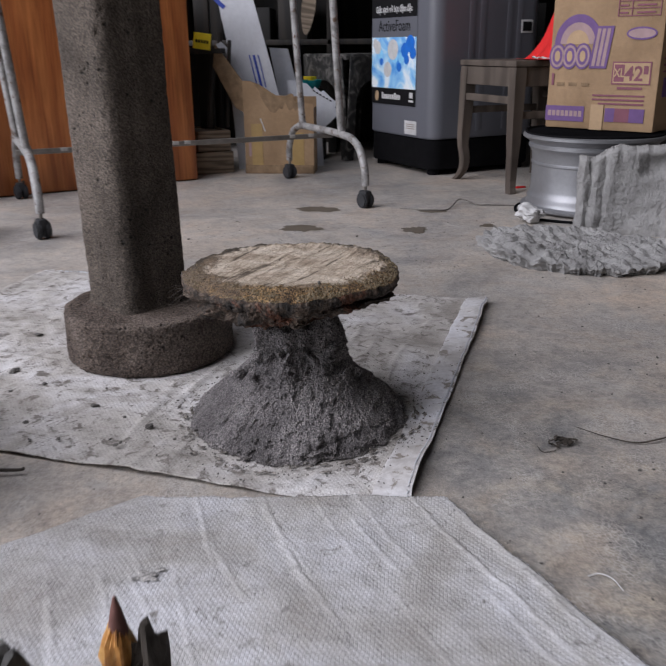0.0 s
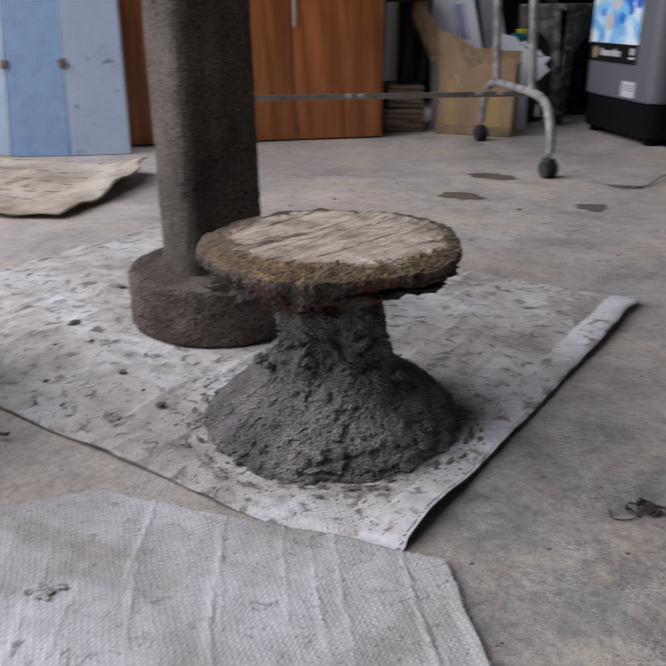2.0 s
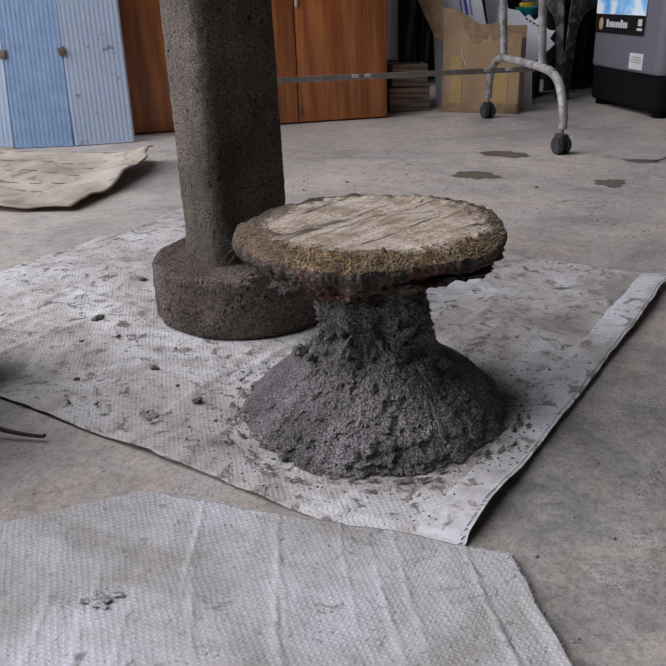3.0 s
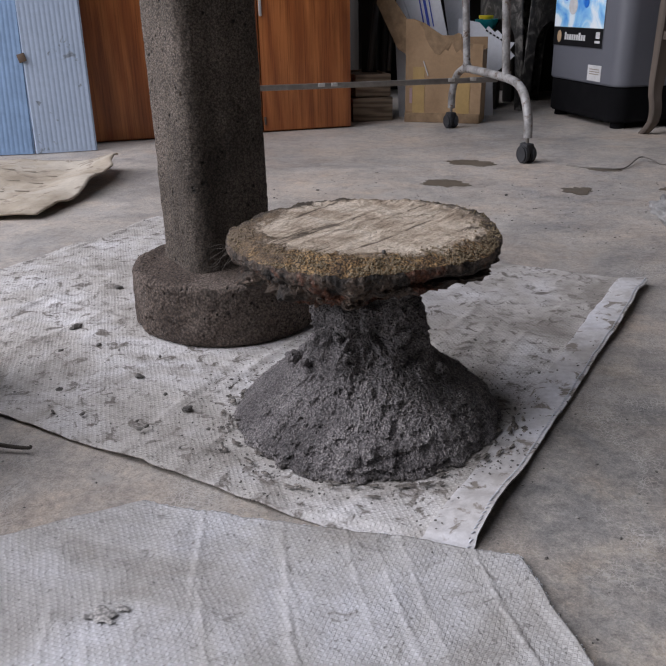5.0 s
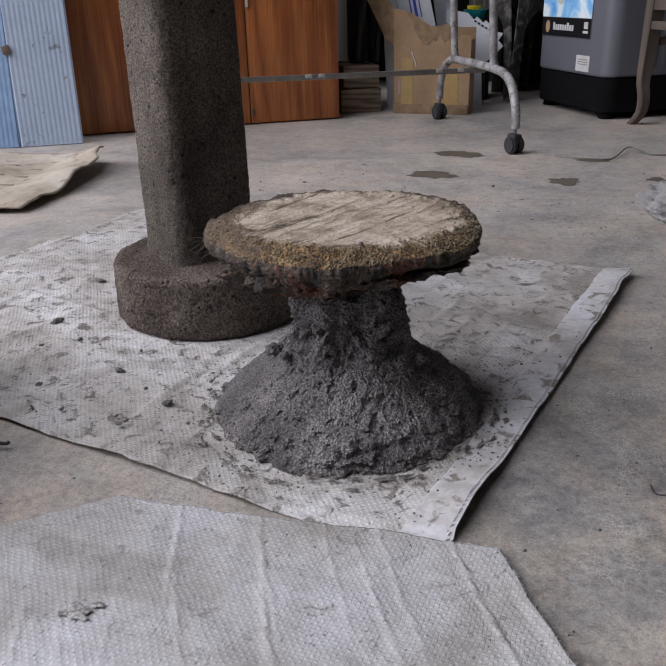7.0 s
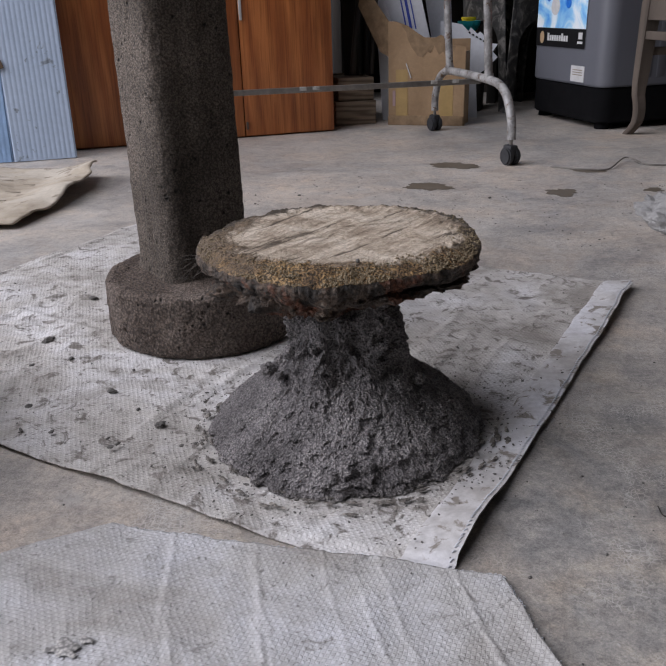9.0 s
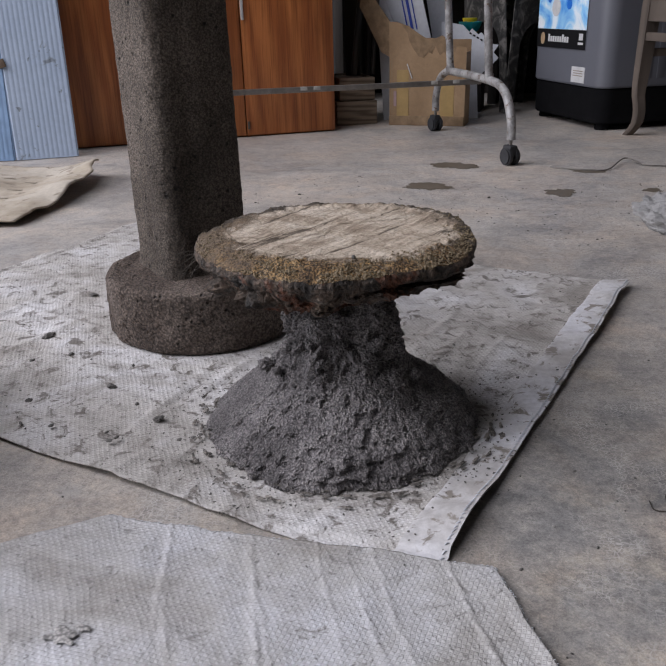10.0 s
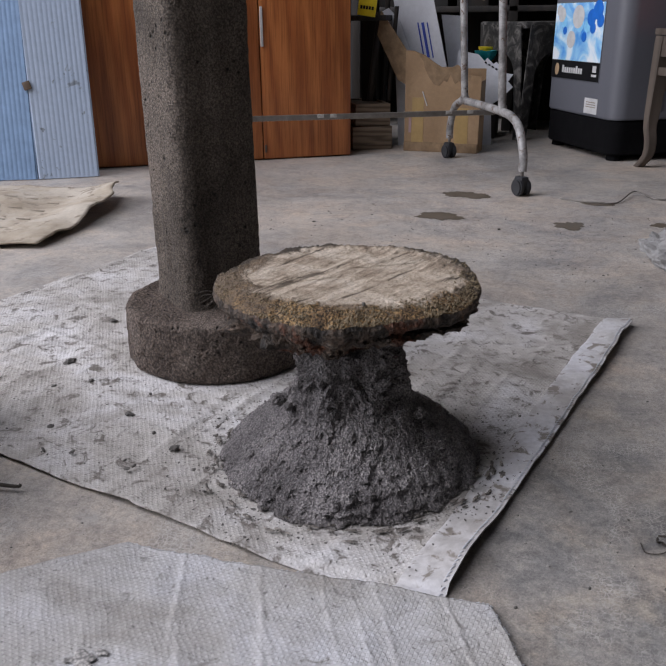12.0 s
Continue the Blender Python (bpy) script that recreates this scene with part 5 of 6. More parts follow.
    flat("size_field", 0.209, 0.318, 0.139, 0.196, M_PRINTTAN, 1)
    flat("size_patch", 0.212, 0.243, 0.143, 0.192, M_PLUM, 2)
    letters("size_text", "XL", 0.034, Matrix.Translation((0.2275, y0 - 0.0009, 0.157)) @ Matrix.Rotation(radians(90), 4, "X"), M_PRINTTAN, body, 0.0006, 0.8)
    letters("size_text", "42", 0.058, Matrix.Translation((0.272, y0 - 0.0009, 0.147)) @ Matrix.Rotation(radians(90), 4, "X"), M_PLUM, body, 0.001, 0.95)
    flat("print_bar", 0.3, 0.314, 0.165, 0.188, M_PLUM, 2)
    flat("print_bar", 0.225, 0.3, 0.121, 0.128, M_PLUM)
    # badge and table
    shape("badge", disc(0.282, 0.278, 0.045, 0.018), M_PURPLE, 0)
    shape("badge", disc(0.282, 0.278, 0.04, 0.013), M_LILAC, 1)
    for k in range(6):
        flat("table_line", 0.205, 0.33, 0.325 + 0.02 * k, 0.3275 + 0.02 * k, M_PLUM)
        flat("print_bar", 0.21, 0.235, 0.332 + 0.02 * k, 0.337 + 0.02 * k, M_PLUM)
        flat("print_bar", 0.26, 0.315, 0.332 + 0.02 * k, 0.337 + 0.02 * k, M_PLUM)
    for x in (0.205, 0.245, 0.3275):
        flat("table_line", x, x + 0.0025, 0.325, 0.428, M_PLUM, 1)
    for k in range(3):
        flat("print_block", 0.1 + 0.025 * k, 0.12 + 0.025 * k, 0.375, 0.45, M_PURPLE)
    flat("print_bar", 0.012, 0.02, 0.13, 0.165, M_PLUM)
    for k in range(3):
        flat("print_bar", 0.03 + 0.04 * k, 0.055 + 0.04 * k, 0.128, 0.138, M_CARDIN)
    # side face
    flat("print_band", 0.04, 0.4, 0.1, 0.155, M_PURPLE, 0, "side")
    for k in range(10):
        flat("print_bar", 0.07 + k * 0.025, 0.088 + k * 0.025, 0.115, 0.14, M_LILAC, 1, "side")
    flat("print_band", 0.14, 0.34, 0.035, 0.085, M_PLUM, 0, "side")
    flat("print_field", 0.146, 0.334, 0.04, 0.08, M_CARD, 1, "side")
    for k in range(3):
        flat("print_bar", 0.03, 0.09, 0.17 + 0.018 * k, 0.175 + 0.018 * k, M_PLUM, 0, "side")
    for cx in (0.14, 0.2, 0.26):
        m = Matrix.Translation((w + 0.0015, cx, 0.27)) @ Matrix.Rotation(radians(90), 4, "Y")
        part("logo_ring", lathe([(0.022, 0), (0.036, 0), (0.036, 0.001), (0.022, 0.001), (0.022, 0)], 24), M_PURPLE, body).matrix_local = m
    part("tape", block((0.15, -0.0035, 0.0), (0.19, -0.001, 0.075), 0), M_PRINTTAN, body, "scuffed clear packing tape")


carton()


# ---- dried cement pieces ----
def standing_block():
    a, b = Vector((0.69, 2.435, 0)), Vector((0.995, 2.363, 0))
    ob_m = Matrix.Translation(a) @ Matrix.Rotation(math.atan2(b.y - a.y, b.x - a.x), 4, "Z") @ Matrix.Rotation(radians(-4), 4, "X")
    w = (b - a).length
    bm = bmesh.new()
    nx, nz = 90, 70

    def outline(u):
        return 0.205 + 0.032 * smooth_step(0.1, 0.32, u) + 0.012 * smooth_step(0.5, 0.9, u) - 0.03 * smooth_step(0.93, 1.0, u) + 0.006 * fbm((u * 4, 0, 0), 2.5, 4)

    def front(i, j):
        u, v = i / (nx - 1), j / (nz - 1)
        z = v * outline(u)
        x = u * w + 0.006 * fbm((0, z, u * 3), 12, 3, 1)
        side = smooth_step(0.6, 0.9, u) + smooth_step(0.42, 0.1, u)
        rip = 0.009 * abs(math.sin(u * 26 + 0.9 * fbm((u, z, 0), 9, 3, 2) + 0.5)) * clamp(side + 0.35 * smooth_step(0.62, 0.9, v))
        dent = -0.022 * math.exp(-(((u - 0.62) / 0.11) ** 4) - (((z - 0.185) / 0.026) ** 4))
        rough = 0.004 * fbm((x, z, 0), 26, 4, 3) + 0.0015 * fbm((x, z, 2), 110, 3)
        edge = 0.012 * (smooth_step(0.06, 0, u) + smooth_step(0.94, 1, u) + smooth_step(0.93, 1, v))
        return Vector((x, -(rip + rough + dent) + edge, max(0.0, z)))
    bm, f = grid_bm(nx, nz, front)
    back, _ = grid_bm(nx, nz, lambda i, j: Vector((front(i, j).x, 0.075 - 0.006 * fbm((i, j, 0), 0.1, 3) - 0.012 * smooth_step(0.94, 1, j / (nz - 1)), front(i, j).z)))
    bm = joined(bm, back)
    for edge in (0, nx - 1):
        s, _ = grid_bm(2, nz, lambda i, j: Vector((front(edge, j).x, front(edge, j).y if i == 0 else 0.075 - 0.006 * fbm((edge, j, 0), 0.1, 3) - 0.012 * smooth_step(0.94, 1, j / (nz - 1)), front(edge, j).z)))
        bm = joined(bm, s)
    t, _ = grid_bm(nx, 2, lambda i, j: Vector((front(i, nz - 1).x, front(i, nz - 1).y if j == 0 else 0.063 - 0.006 * fbm((i, nz - 1, 0), 0.1, 3), front(i, nz - 1).z)))
    bm = joined(bm, t)
    bmesh.ops.remove_doubles(bm, verts=bm.verts[:], dist=0.0008)
    solo("cement_block", bm, M_SCRAP, "rough dried grey cement block standing on edge, rippled face", "cement block", ob_m)


standing_block()


def flat_scrap():
    pts = [(0.415, 2.27), (0.45, 2.1), (0.575, 1.998), (0.7, 1.975), (0.83, 2.04), (0.87, 2.12), (0.88, 2.24), (0.8, 2.33), (0.62, 2.42), (0.5, 2.39)]
    c = Vector((0.68, 2.22))
    ang = sorted((math.atan2(y - c.y, x - c.x), math.hypot(x - c.x, y - c.y)) for x, y in pts)
    ang = [(ang[-1][0] - 2 * math.pi, ang[-1][1])] + ang + [(ang[0][0] + 2 * math.pi, ang[0][1])]

    def radius(a):
        return float(np.interp(a, [q[0] for q in ang], [q[1] for q in ang]))
    n, m = 420, 64

    def place(i, j):
        a = -math.pi + 2 * math.pi * i / n
        t = j / (m - 1)
        edge = radius(a) * (1 + 0.06 * fbm((math.cos(a), math.sin(a), 0), 9, 4) + 0.016 * fbm((math.cos(a), math.sin(a), 4), 40, 3))
        k = min(1.0, t / 0.86)
        p = Vector((math.cos(a), math.sin(a), 0)) * edge * max(k, 0.005)
        rip = 0.008 * abs(math.sin(p.x * 70 + p.y * 12 + 2.4 * fbm(p, 9, 4, 1))) + 0.007 * fbm(p, 20, 5, 4) + 0.0045 * abs(fbm(p, 60, 4, 6)) + 0.002 * fbm(p, 160, 3, 2)
        z = 0.021 + 0.008 * smooth_step(0.0, -0.25, p.x) + rip - 0.008 * smooth_step(0.7, 1, k)
        if t > 0.86:
            d = (t - 0.86) / 0.14
            z = z * (1 - d)
            p *= 1 - 0.05 * d + 0.035 * fbm((p.x, p.y, d * 0.06), 45, 4, 8) * smooth_step(0.0, 0.3, d)
        return Vector((p.x, p.y, max(0.0, z)))
    bm, _ = grid_bm(n, m, place, True)
    solo("cement_slab", bm, M_SCRAP, "flat rippled slab of dried grey cement on the floor", "cement slab", pose(c.x, c.y, 0.0))


flat_scrap()
lump = bmesh.new()
bmesh.ops.create_icosphere(lump, subdivisions=4, radius=0.034)
for v in lump.verts:
    v.co = Vector((v.co.x * 1.2, v.co.y, v.co.z * 0.7)) * (1 + 0.45 * fbm(v.co, 40, 4, 3))
    v.co.z = max(0.0, v.co.z + 0.012)
solo("cement_lump", lump, M_SCRAP, "small broken lump of dried grey cement on the floor", "cement lump", pose(0.99, 1.99, 0))


# ---- torn carton with boards behind ----
def torn_box():
    ob = thing("torn_carton", (-0.4, 3.53, 0, 0, 0, -2), "torn brown cardboard carton with yellow tape, open top", "carton")
    front = [(0.004, 0), (0.28, 0), (0.285, 0.01), (0.287, 0.276), (0.25, 0.281), (0.212, 0.283), (0.206, 0.312), (0.196, 0.318), (0.175, 0.309), (0.136, 0.31), (0.112, 0.324), (0.072, 0.351), (0.03, 0.366), (0.0, 0.367)]
    up = Matrix(((1, 0, 0, 0), (0, 0, 1, 0), (0, 1, 0, 0), (0, 0, 0, 1)))
    fr = part("front_panel", plate(front, 0.005, up), M_CARD, ob)
    part("side_panel", block((0, 0.006, 0), (0.005, 0.105, 0.35), 0), M_CARD, ob)
    part("side_panel", block((0.281, 0.006, 0), (0.286, 0.105, 0.26), 0), M_CARD, ob)
    part("back_panel", block((0, 0.105, 0), (0.286, 0.11, 0.3), 0), M_CARD, ob)
    part("bottom_fold", block((0.0, -0.006, 0.0), (0.285, 0.004, 0.035), 0.004), M_CARDIN, ob)
    torn = [(0.045, 0.36), (0.072, 0.35), (0.112, 0.323), (0.136, 0.309), (0.175, 0.308), (0.196, 0.316), (0.205, 0.31), (0.211, 0.282), (0.25, 0.28), (0.245, 0.262), (0.225, 0.266), (0.214, 0.248), (0.205, 0.262), (0.19, 0.25), (0.172, 0.284), (0.16, 0.256), (0.148, 0.262), (0.13, 0.242), (0.112, 0.247), (0.09, 0.275), (0.075, 0.304), (0.068, 0.33)]
    part("torn_patch", plate(torn, 0.001, Matrix.Translation((0, -0.0012, 0)) @ up), M_CARDIN, fr, "torn layer showing the corrugation")
    part("tape", block((0.03, -0.0015, 0.03), (0.075, 0.0, 0.2), 0), M_TAPE, fr, "yellowed tape")
    part("tape", block((0.195, -0.0015, 0.03), (0.245, 0.0, 0.165), 0), M_TAPE, fr, "yellowed tape")
    part("tape_tear", block((-0.0015, -0.004, 0), (0.0015, -0.001, 0.055), 0, Matrix.Translation((0.088, 0, 0.17)) @ Matrix.Rotation(-0.35, 4, "Y")), M_WHITE, fr)
    part("print_bar", block((0.018, -0.0015, 0.07), (0.028, 0.0, 0.125), 0), M_LILAC, fr)
    flap = [(0, 0), (0.0, 0.12), (-0.115, 0.265), (-0.13, 0.18), (-0.04, 0.02)]
    part("flap", plate(flap, 0.004, Matrix.Translation((0.0, 0.03, 0.24)) @ up @ Matrix.Rotation(0.2, 4, "Y")), M_CARDIN, ob, "flap folded outward")


torn_box()
UP = Matrix(((1, 0, 0, 0), (0, 0, 1, 0), (0, 1, 0, 0), (0, 0, 0, 1)))


def leaning_boards():
    b = thing("white_board", (0, 3.68, 0), "tall white plastic board with blue print leaning behind the carton", "board")
    pl = part("sheet", plate([(-0.53, 0.86), (-0.36, 0.86), (-0.365, 0.68), (-0.255, 0.24), (-0.2, 0.0), (-0.42, 0.0), (-0.44, 0.3), (-0.5, 0.62)], 0.008, UP), M_FOAM, b)
    for k, half in enumerate((0.0025, 0.005, 0.002)):
        part("print_stripe", block((-half, -0.0025, 0), (half, -0.0005, 0.13), 0, Matrix.Translation((-0.36 + 0.018 * k, 0, 0.335)) @ Matrix.Rotation(-0.22, 4, "Y")), M_BLUE, pl)
    part("print_stripe", block((-0.03, -0.0025, -0.008), (0.03, -0.0005, 0.008), 0, Matrix.Translation((-0.505, 0, 0.665)) @ Matrix.Rotation(0.75, 4, "Y")), M_BLUE, pl)
    c = thing("white_board", (0, 3.66, 0), "small white board piece leaning behind the carton", "board")
    part("sheet", plate([(-0.53, 0.5), (-0.5, 0.515), (-0.455, 0.47), (-0.4, 0.33), (-0.36, 0.0), (-0.45, 0.0), (-0.475, 0.4)], 0.006, UP), M_FOAM, c)
    g = thing("white_board", (0, 3.75, 0), "broken white plastic sheet with jagged edge behind the carton", "board")
    part("sheet", plate([(-0.24, 0.36), (-0.16, 0.345), (-0.135, 0.32), (-0.125, 0.332), (-0.1, 0.31), (-0.09, 0.318), (-0.045, 0.275), (-0.022, 0.272), (-0.04, 0.245), (-0.02, 0.225), (-0.06, 0.185), (-0.1, 0.155), (-0.09, 0.0), (-0.26, 0.0)], 0.006, UP), M_FOAM, g)
    for k in range(6):
        part("slot", block((-0.004, -0.002, -0.003), (0.005, -0.0005, 0.003), 0, Matrix.Translation((-0.13 + 0.014 * k, 0, 0.315 - 0.008 * k)) @ Matrix.Rotation(0.6, 4, "Y")), M_INK, g)
    e = thing("grey_board", (0, 3.83, 0), "narrow grey-white board leaning behind the carton", "board")
    part("sheet", plate([(-0.325, 0.49), (-0.245, 0.485), (-0.19, 0.25), (-0.18, 0.0), (-0.3, 0.0), (-0.29, 0.3)], 0.006, UP), M_FOAM, e)


leaning_boards()
bowl = lathe([(0, 0), (0.02, 0), (0.035, 0.012), (0.045, 0.035), (0.047, 0.045), (0.044, 0.045), (0.033, 0.015), (0, 0.006)], 32)
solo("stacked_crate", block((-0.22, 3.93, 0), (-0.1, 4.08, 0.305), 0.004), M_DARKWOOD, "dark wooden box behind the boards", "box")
solo("teal_bowl", bowl, M_TEAL, "small teal plastic bowl on a dark box", "bowl", pose(-0.16, 3.98, 0.306))
tub = lathe([(0, 0), (0.03, 0), (0.034, 0.05), (0.036, 0.05), (0.036, 0.058), (0, 0.058)], 28)
solo("yellow_tub", tub, M_YELLOW, "small yellow tub with a lid on a dark box", "tub", pose(-0.165, 4.05, 0.306))


# added shelf and boxes, near black, standing in for the unlit background
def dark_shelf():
    ob = thing("shade_shelf", (0, 0, 0), "dark wooden shelf added to keep the unlit back black", "shelf")
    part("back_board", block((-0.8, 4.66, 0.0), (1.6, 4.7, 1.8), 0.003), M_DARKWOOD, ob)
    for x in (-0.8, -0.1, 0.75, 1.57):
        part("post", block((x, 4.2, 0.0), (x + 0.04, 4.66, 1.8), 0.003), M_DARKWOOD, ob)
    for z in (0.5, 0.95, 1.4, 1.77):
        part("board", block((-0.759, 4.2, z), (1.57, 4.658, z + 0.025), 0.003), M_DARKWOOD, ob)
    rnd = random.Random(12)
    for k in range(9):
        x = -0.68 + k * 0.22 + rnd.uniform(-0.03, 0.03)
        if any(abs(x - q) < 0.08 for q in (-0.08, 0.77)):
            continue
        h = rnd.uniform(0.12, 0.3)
        solo("shade_box", block((x - 0.07, 4.3, 0.525), (x + 0.07, 4.55, 0.525 + h), 0.004), M_SHADEWALL if k % 2 else M_DARKWOOD, "near-black box added on the shelf to deepen the shade", "box")


dark_shelf()


def hanging_things():
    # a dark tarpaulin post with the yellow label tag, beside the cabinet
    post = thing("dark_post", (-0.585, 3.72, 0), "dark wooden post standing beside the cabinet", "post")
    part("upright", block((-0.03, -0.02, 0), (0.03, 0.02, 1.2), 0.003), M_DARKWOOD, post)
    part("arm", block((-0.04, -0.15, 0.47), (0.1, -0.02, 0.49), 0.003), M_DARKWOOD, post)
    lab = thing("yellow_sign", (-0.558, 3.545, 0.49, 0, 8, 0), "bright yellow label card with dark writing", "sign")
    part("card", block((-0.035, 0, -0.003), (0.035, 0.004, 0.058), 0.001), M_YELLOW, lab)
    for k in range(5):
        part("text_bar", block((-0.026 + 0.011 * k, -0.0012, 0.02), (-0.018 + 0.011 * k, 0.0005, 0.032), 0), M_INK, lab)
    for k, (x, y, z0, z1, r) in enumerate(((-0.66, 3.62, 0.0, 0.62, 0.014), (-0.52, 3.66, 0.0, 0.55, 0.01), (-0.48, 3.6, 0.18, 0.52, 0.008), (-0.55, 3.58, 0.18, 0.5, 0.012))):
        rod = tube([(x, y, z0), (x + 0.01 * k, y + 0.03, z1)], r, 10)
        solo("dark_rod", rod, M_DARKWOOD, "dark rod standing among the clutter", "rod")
    pad = plate([(0.03 * math.cos(a) * (1 + 0.2 * math.sin(a)), 0.1 * math.sin(a)) for a in np.linspace(0, 2 * math.pi, 30)[:-1]], 0.012, UP)
    solo("wooden_paddle", pad, M_CRATE, "brown wooden paddle hanging behind the rack", "paddle", pose(-0.165, 3.95, 0.64, 0, 8, 0))
    cord = tube([(-0.165, 3.95, 0.735), (-0.165, 3.95, 1.2), (-0.165, 4.2, 1.41)], 0.003, 6)
    solo("cord", cord, M_BLACK, "dark cord holding the paddle", "cord")


hanging_things()


def plank_boxes():
    for x, y, z, w, d, h, a in ((-0.59, 3.48, 0.0, 0.16, 0.26, 0.088, 32), (-0.585, 3.5, 0.09, 0.14, 0.24, 0.082, 30)):
        ob = thing("wooden_crate", (x, y, z, 0, 0, a), "low dusty wooden crate stacked beside the cabinet", "crate", "stacked crates")
        part("front_board", block((0, 0, 0), (w, 0.014, h), 0.003), M_CRATE, ob)
        part("back_board", block((0, d - 0.014, 0), (w, d, h), 0.003), M_CRATE, ob)
        for q in (0, w - 0.012):
            part("side_board", block((q, 0.0145, 0), (q + 0.012, d - 0.0145, h), 0.003), M_CRATE, ob)
        part("lid", block((0.013, 0.015, h - 0.02), (w - 0.013, d - 0.015, h - 0.006), 0.002), M_CRATE, ob)


plank_boxes()


# ---- plastic stool covered with cement ----
def plastic_stool():
    ob = thing("plastic_stool", (0.015, 4.1, 0, 0, 0, 42), "black plastic stool splattered with pale cement", "stool")
    s, h = 0.15, 0.45

    def side(k):
        arch = [(-s, 0), (-s + 0.045, 0)] + [(-(s - 0.05) * math.cos(t), 0.25 + 0.1 * math.sin(t)) for t in np.linspace(0, math.pi, 16)] + [(s - 0.045, 0), (s, 0), (s - 0.012, h), (-s + 0.012, h)]
        return plate(arch, 0.006, Matrix.Rotation(math.pi / 2 * k, 4, "Z") @ Matrix.Translation((0, -s + 0.006, 0)) @ Matrix.Rotation(radians(3), 4, "X") @ UP)
    for k in range(4):
        part("leg_panel", side(k), M_SPLATTER, ob)
    part("seat", block((-s - 0.008, -s - 0.008, h - 0.015), (s + 0.008, s + 0.008, h + 0.012), 0.01), M_SPLATTER, ob)


plastic_stool()

# ---- stains, wires and litter on the floor ----
for k, (x, y, rx, ry) in enumerate(((-0.07, 2.475, 0.056, 0.04), (-0.04, 2.765, 0.065, 0.04), (0.258, 2.462, 0.04, 0.035), (0.32, 2.735, 0.045, 0.025), (0.47, 2.52, 0.02, 0.02))):
    bm = plate([(x + a, y + b) for a, b in blob_outline(rx, ry, 70 + k, 80, 0.26)], 0.0006, Matrix.Translation((0, 0, 0.0004)))
    solo("floor_stain", bm, M_STAIN, "brown damp stain on the concrete floor", "stain", group="damp stains", smooth=False)

wire = tube(curve_points([(0.22, 2.77, 0.002), (0.3, 2.74, 0.003), (0.37, 2.75, 0.003), (0.42, 2.88, 0.012), (0.47, 2.83, 0.004), (0.52, 2.83, 0.002), (0.6, 2.82, 0.002)], 6), 0.002, 7)
solo("wire", wire, M_BAR, "thin bent grey wire lying on the floor", "wire")
cable = tube(curve_points([(0.425, 1.225, 0.001), (0.455, 1.195, 0.003), (0.49, 1.178, 0.003), (0.525, 1.188, 0.004), (0.56, 1.21, 0.002)], 6), [0.0004 + 0.0008 * min(1, k / 14) for k in range(25)], 7)
solo("dry_stem", cable, M_ROOT, "thin dry plant stem lying on the floor", "stem")
weed = bmesh.new()
rnd = random.Random(31)
for k in range(14):
    p = Vector((0.395 + rnd.uniform(-0.012, 0.012), 1.176 + rnd.uniform(-0.01, 0.01), 0.002))
    pts = [p + Vector((rnd.uniform(-0.009, 0.009), rnd.uniform(-0.007, 0.007), rnd.uniform(0.0, 0.006))) for _ in range(4)]
    weed = tube(curve_points(pts, 3), 0.0012, 5, weed)
weed = tube(curve_points([(0.39, 1.165, 0.002), (0.38, 1.153, 0.002), (0.366, 1.152, 0.001), (0.362, 1.166, 0.001)], 5), 0.0006, 5, weed)
solo("root_tangle", weed, M_ROOT, "small black tangle of roots on the floor", "roots")
strip = tube(curve_points([(0.362, 0.897, 0.001), (0.372, 0.898, 0.004), (0.383, 0.889, 0.005), (0.39, 0.876, 0.001)], 5), 0.0006, 6)
solo("plastic_strip", strip, M_WHITE, "thin white plastic strip on the floor", "strip")
tag = block((-0.02, -0.008, 0), (0.02, 0.008, 0.006), 0.002, pose(0.665, 3.17, 0.0, 0, 0, 20))
solo("red_scrap", tag, M_RED, "small red plastic scrap beside the stool", "scrap")


def scatter(name, count, spot, size, material, label, seed):
    rnd = random.Random(seed)
    bm = bmesh.new()
    for _ in range(count):
        x, y, z = spot(rnd)
        r = rnd.uniform(*size) * (2.2 if rnd.random() < 0.06 else 1)
        one = bmesh.new()
        bmesh.ops.create_icosphere(one, subdivisions=1, radius=r)
        sx, sy = rnd.uniform(0.6, 1.8), rnd.uniform(0.6, 1.2)
        for v in one.verts:
            v.co = Vector((v.co.x * sx, v.co.y * sy, v.co.z * 0.6)) * rnd.uniform(0.75, 1.25)
        one.transform(Matrix.Translation((x, y, z + r * 0.3)) @ Matrix.Rotation(rnd.uniform(0, 6), 4, "Z"))
        vs = [bm.verts.new(v.co) for v in one.verts]
        one.verts.index_update()
        for f in one.faces:
            bm.faces.new([vs[v.index] for v in f.verts])
        one.free()
    solo(name, bm, material, label, "crumbs", kind="stuff", smooth=False)


def on_mat(rnd):
    u, v = rnd.random(), rnd.random() ** 1.3
    a, b, c, d = Vector((-0.81, 1.245)), Vector((0.188, 1.033)), Vector((0.373, 1.787)), Vector((-0.625, 1.995))
    p = (a * (1 - u) + b * u) * (1 - v) + (d * (1 - u) + c * u) * v
    return p.x, p.y, 0.009


def round_foot(rnd):
    a, r = rnd.uniform(0, 6.28), 0.145 + abs(rnd.gauss(0, 0.038))
    return 0.045 + r * math.cos(a), 1.25 + r * math.sin(a), 0.008


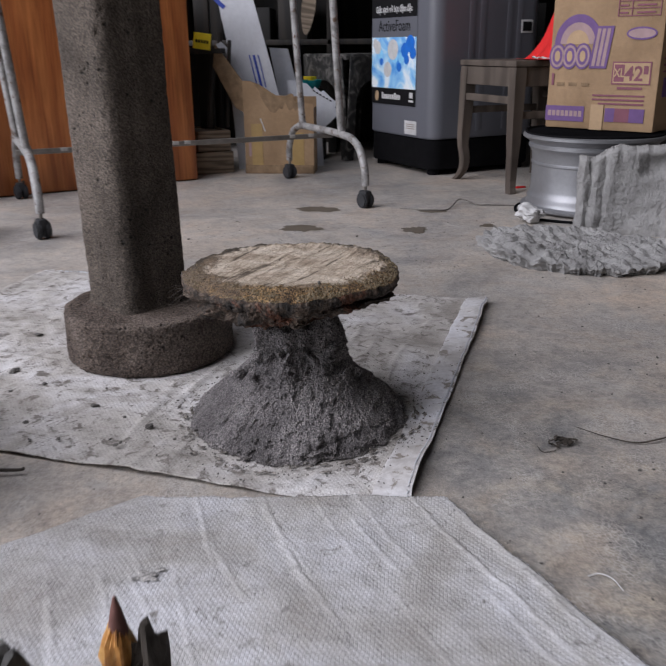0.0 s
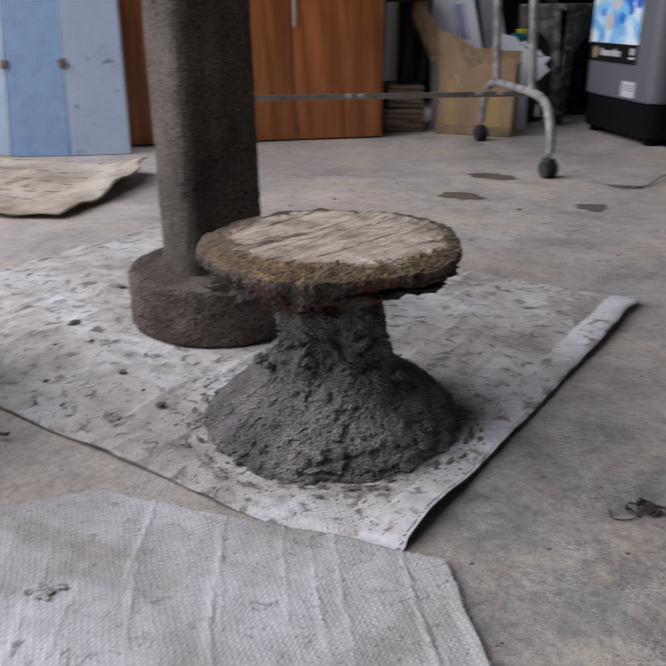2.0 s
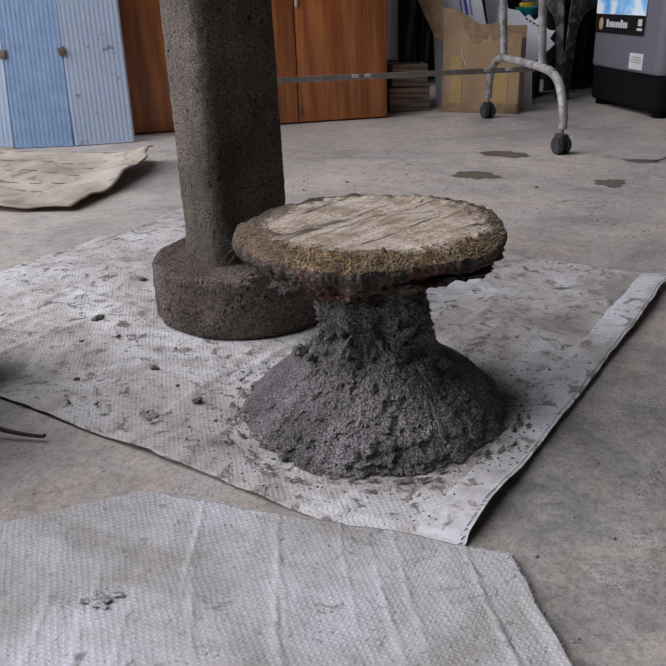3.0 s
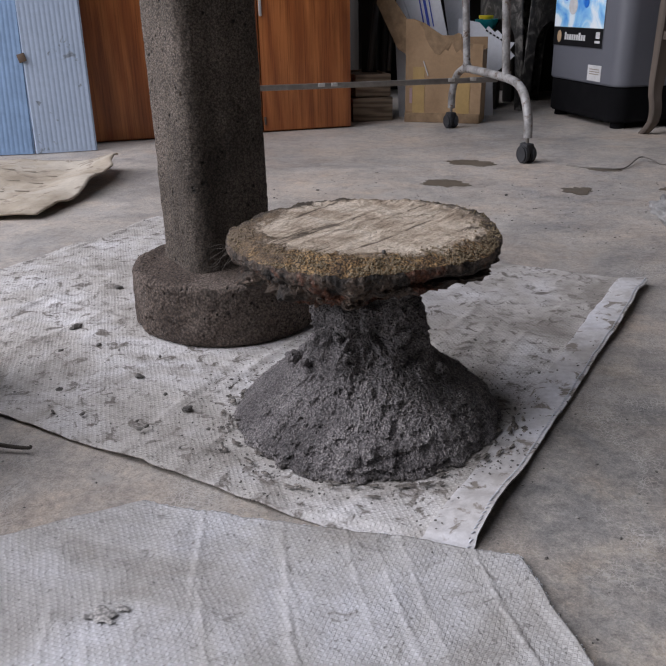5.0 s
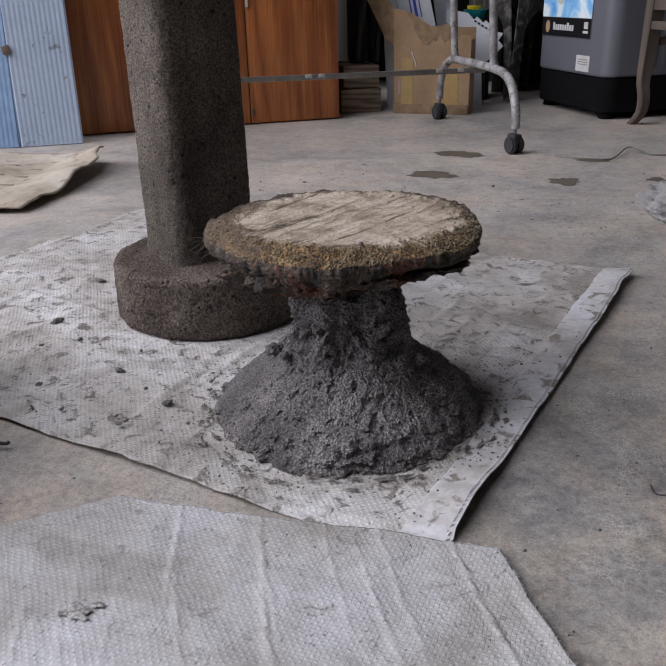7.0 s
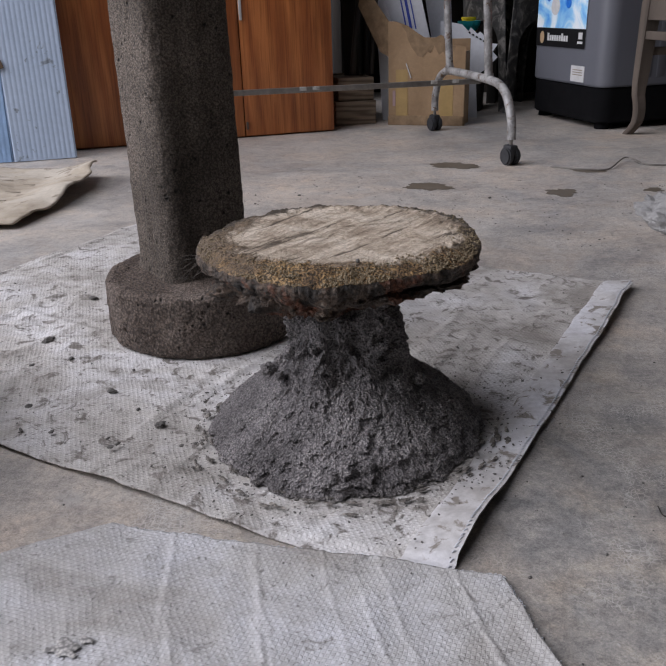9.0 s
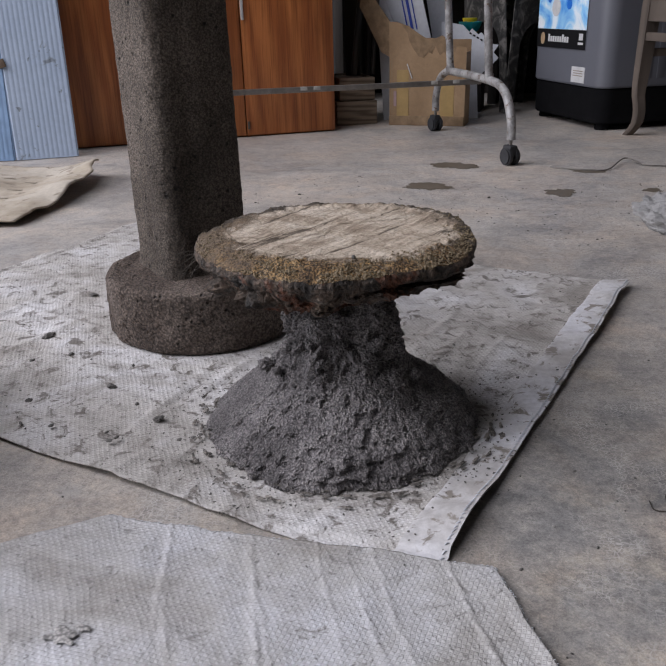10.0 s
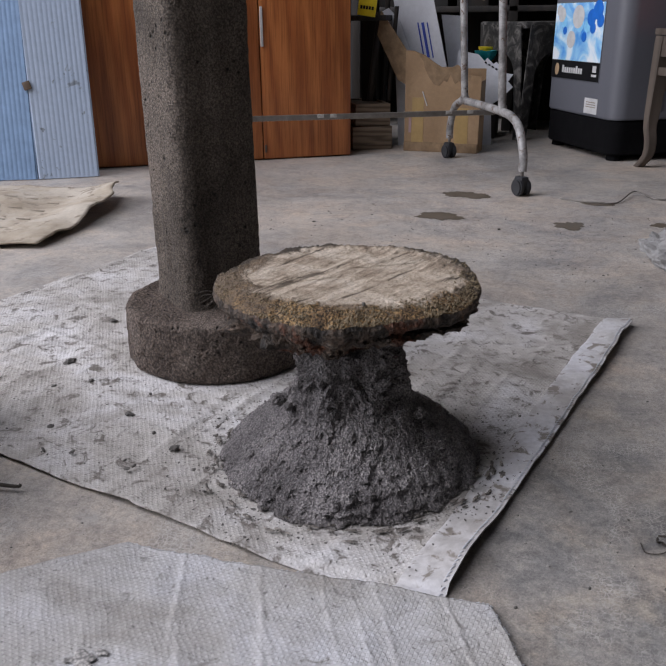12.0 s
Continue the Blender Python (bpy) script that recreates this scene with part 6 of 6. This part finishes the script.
def on_floor(rnd):
    while True:
        x, y = rnd.uniform(-0.6, 0.8), rnd.uniform(0.85, 2.6)
        if y > 2.05 - 0.2 * x or x > 0.25 + (y - 1.03) * 0.25 or (x < -0.15 and y < 1.05 - 0.2 * (x + 0.15)):
            return x, y, 0.0


scatter("mortar_crumbs", 420, on_mat, (0.0006, 0.0015), M_CRUMB, "dark mortar crumbs scattered on the sack", 41)
scatter("mortar_crumbs", 800, round_foot, (0.0005, 0.0014), M_CRUMB, "dark mortar crumbs round the pedestal foot", 42)
scatter("floor_grit", 420, on_floor, (0.0006, 0.002), M_CRUMB, "dark grit scattered on the floor", 43)
scatter("pale_grit", 90, on_floor, (0.0008, 0.0022), M_CHIP, "pale grit scattered on the floor", 44)

# larger crumbs that stand out
for k, (x, y, r) in enumerate(((-0.333, 1.198, 0.008), (-0.158, 1.193, 0.009), (-0.43, 1.38, 0.011), (-0.36, 1.33, 0.008), (-0.255, 1.255, 0.009), (-0.46, 1.55, 0.009), (-0.4, 1.3, 0.007), (-0.2, 1.22, 0.006), (0.24, 1.02, 0.004))):
    bm = bmesh.new()
    r *= 0.5
    bmesh.ops.create_icosphere(bm, subdivisions=3, radius=r)
    for v in bm.verts:
        v.co = Vector((v.co.x * (1 + 0.3 * (k % 3)), v.co.y, v.co.z * 0.5)) * (1 + 0.6 * fbm(v.co + Vector((k, 0, 0)), 260, 3))
        v.co.z += r * 0.45
    solo("mortar_lump", bm, M_CRUMB, "dark lump of mortar lying on the sack", "mortar lump", pose(x, y, 0.006 if k < 8 else 0.0, 0, 0, 40 * k), group="mortar lumps")


def cement_dab(x, y, rx, ry, seed):
    """A thin dried dab of mortar with a crumbly top."""
    edge = blob_outline(rx, ry, seed, 48, 0.3)

    def place(i, j):
        t = j / 9
        ex, ey = edge[i]
        p = Vector((ex * t, ey * t, 0))
        h = 0.0009 * (1 - t ** 6) * (0.8 + 0.6 * fbm((p.x + seed, p.y, 0), 120, 4))
        return Vector((p.x, p.y, max(0.0, h)))
    bm, _ = grid_bm(48, 10, place, True)
    solo("cement_dab", bm, M_DAB, "thin dried grey cement dab on the sack", "cement dab", pose(x, y, 0.0046), group="cement dabs")


for k, (x, y, rx, ry) in enumerate(((-0.074, 0.873, 0.0135, 0.008), (0.086, 0.998, 0.009, 0.005), (-0.062, 0.885, 0.006, 0.003))):
    cement_dab(x, y, rx, ry, 50 + k)


# ---- driftwood root and dark block beside the sack ----
def driftwood():
    ob = thing("driftwood_root", (-0.47, 0.99, 0.0), "dark gnarled driftwood root on the floor", "driftwood")
    bm = bmesh.new()
    bmesh.ops.create_icosphere(bm, subdivisions=4, radius=0.08)
    for v in bm.verts:
        v.co = Vector((v.co.x * 0.95, v.co.y * 1.2, v.co.z * 1.9)) * (1 + 0.35 * fbm(v.co, 14, 4, 3))
        v.co.z = max(0.0, v.co.z + 0.12)
    part("stump", bm, M_ROOT, ob)
    part("twig", tube(curve_points([(0.05, 0.05, 0.05), (0.11, 0.065, 0.022), (0.15, 0.074, 0.01), (0.185, 0.08, 0.007), (0.188, 0.083, 0.009)], 5), [0.0035 - 0.0001 * k for k in range(21)], 8), M_ROOT, ob, "thin twig reaching out over the floor")


driftwood()
dark = block((-0.16, 0.0, 0), (0.0, 0.1, 0.14), 0.004)
for v in dark.verts:
    v.co.y += 0.12 * v.co.z
dark.transform(pose(-0.424, 1.146, 0, 0, 0, 50))
solo("dark_block", dark, M_DARKWOOD, "dark stained wooden block standing by the sack", "block")


# ---- small ornament close by ----
def ornament():
    ob = thing("ornament", (0.0095, 0.585, 0.006), "small ochre ribbed ornament with a pointed brown tip", "ornament")
    def ribbed(a, r, z):
        return r * (1 + 0.1 * math.cos(6 * a) + 0.3 * fbm((math.cos(a), math.sin(a), z * 40), 1.6, 3, 5)), z + 0.004 * fbm((math.cos(a) * 2, math.sin(a) * 2, z * 30), 1.0, 2, 9)
    part("ribbed_body", lathe([(0, 0), (0.024, 0), (0.026, 0.01), (0.02, 0.05), (0.012, 0.08), (0.0095, 0.11), (0.0095, 0.145), (0.0105, 0.165), (0.0085, 0.177), (0.005, 0.184), (0, 0.185)], 60, None, ribbed), M_OCHRE, ob, "ochre glazed ribbed body")
    part("tip", lathe([(0, 0.178), (0.0058, 0.178), (0.005, 0.186), (0.003, 0.196), (0.001, 0.204), (0, 0.205)], 24), M_RUST, ob, "pointed rust-brown tip")
    bm = bmesh.new()
    bmesh.ops.create_icosphere(bm, subdivisions=4, radius=0.03)
    for v in bm.verts:
        v.co = Vector((v.co.x * 0.52 + 0.0155, v.co.y * 0.5, v.co.z * 3.05 + 0.094)) + v.co * 0.45 * fbm(v.co, 75, 4, 2)
        v.co.z = max(0.0, v.co.z)
    part("dark_shell", bm, M_ROOT, ob, "rough dark bark on one side")
    lump = bmesh.new()
    bmesh.ops.create_icosphere(lump, subdivisions=4, radius=0.03)
    for v in lump.verts:
        v.co = Vector((v.co.x, v.co.y, v.co.z * 3.3)) * (1 + 0.2 * fbm(v.co, 50, 3, 6))
        v.co.z = max(0.0, v.co.z + 0.08)
    solo("dark_stone", lump, M_SPLATTER, "tall dark grey-green stone on the sack", "stone", pose(-0.06, 0.575, 0.006))


ornament()
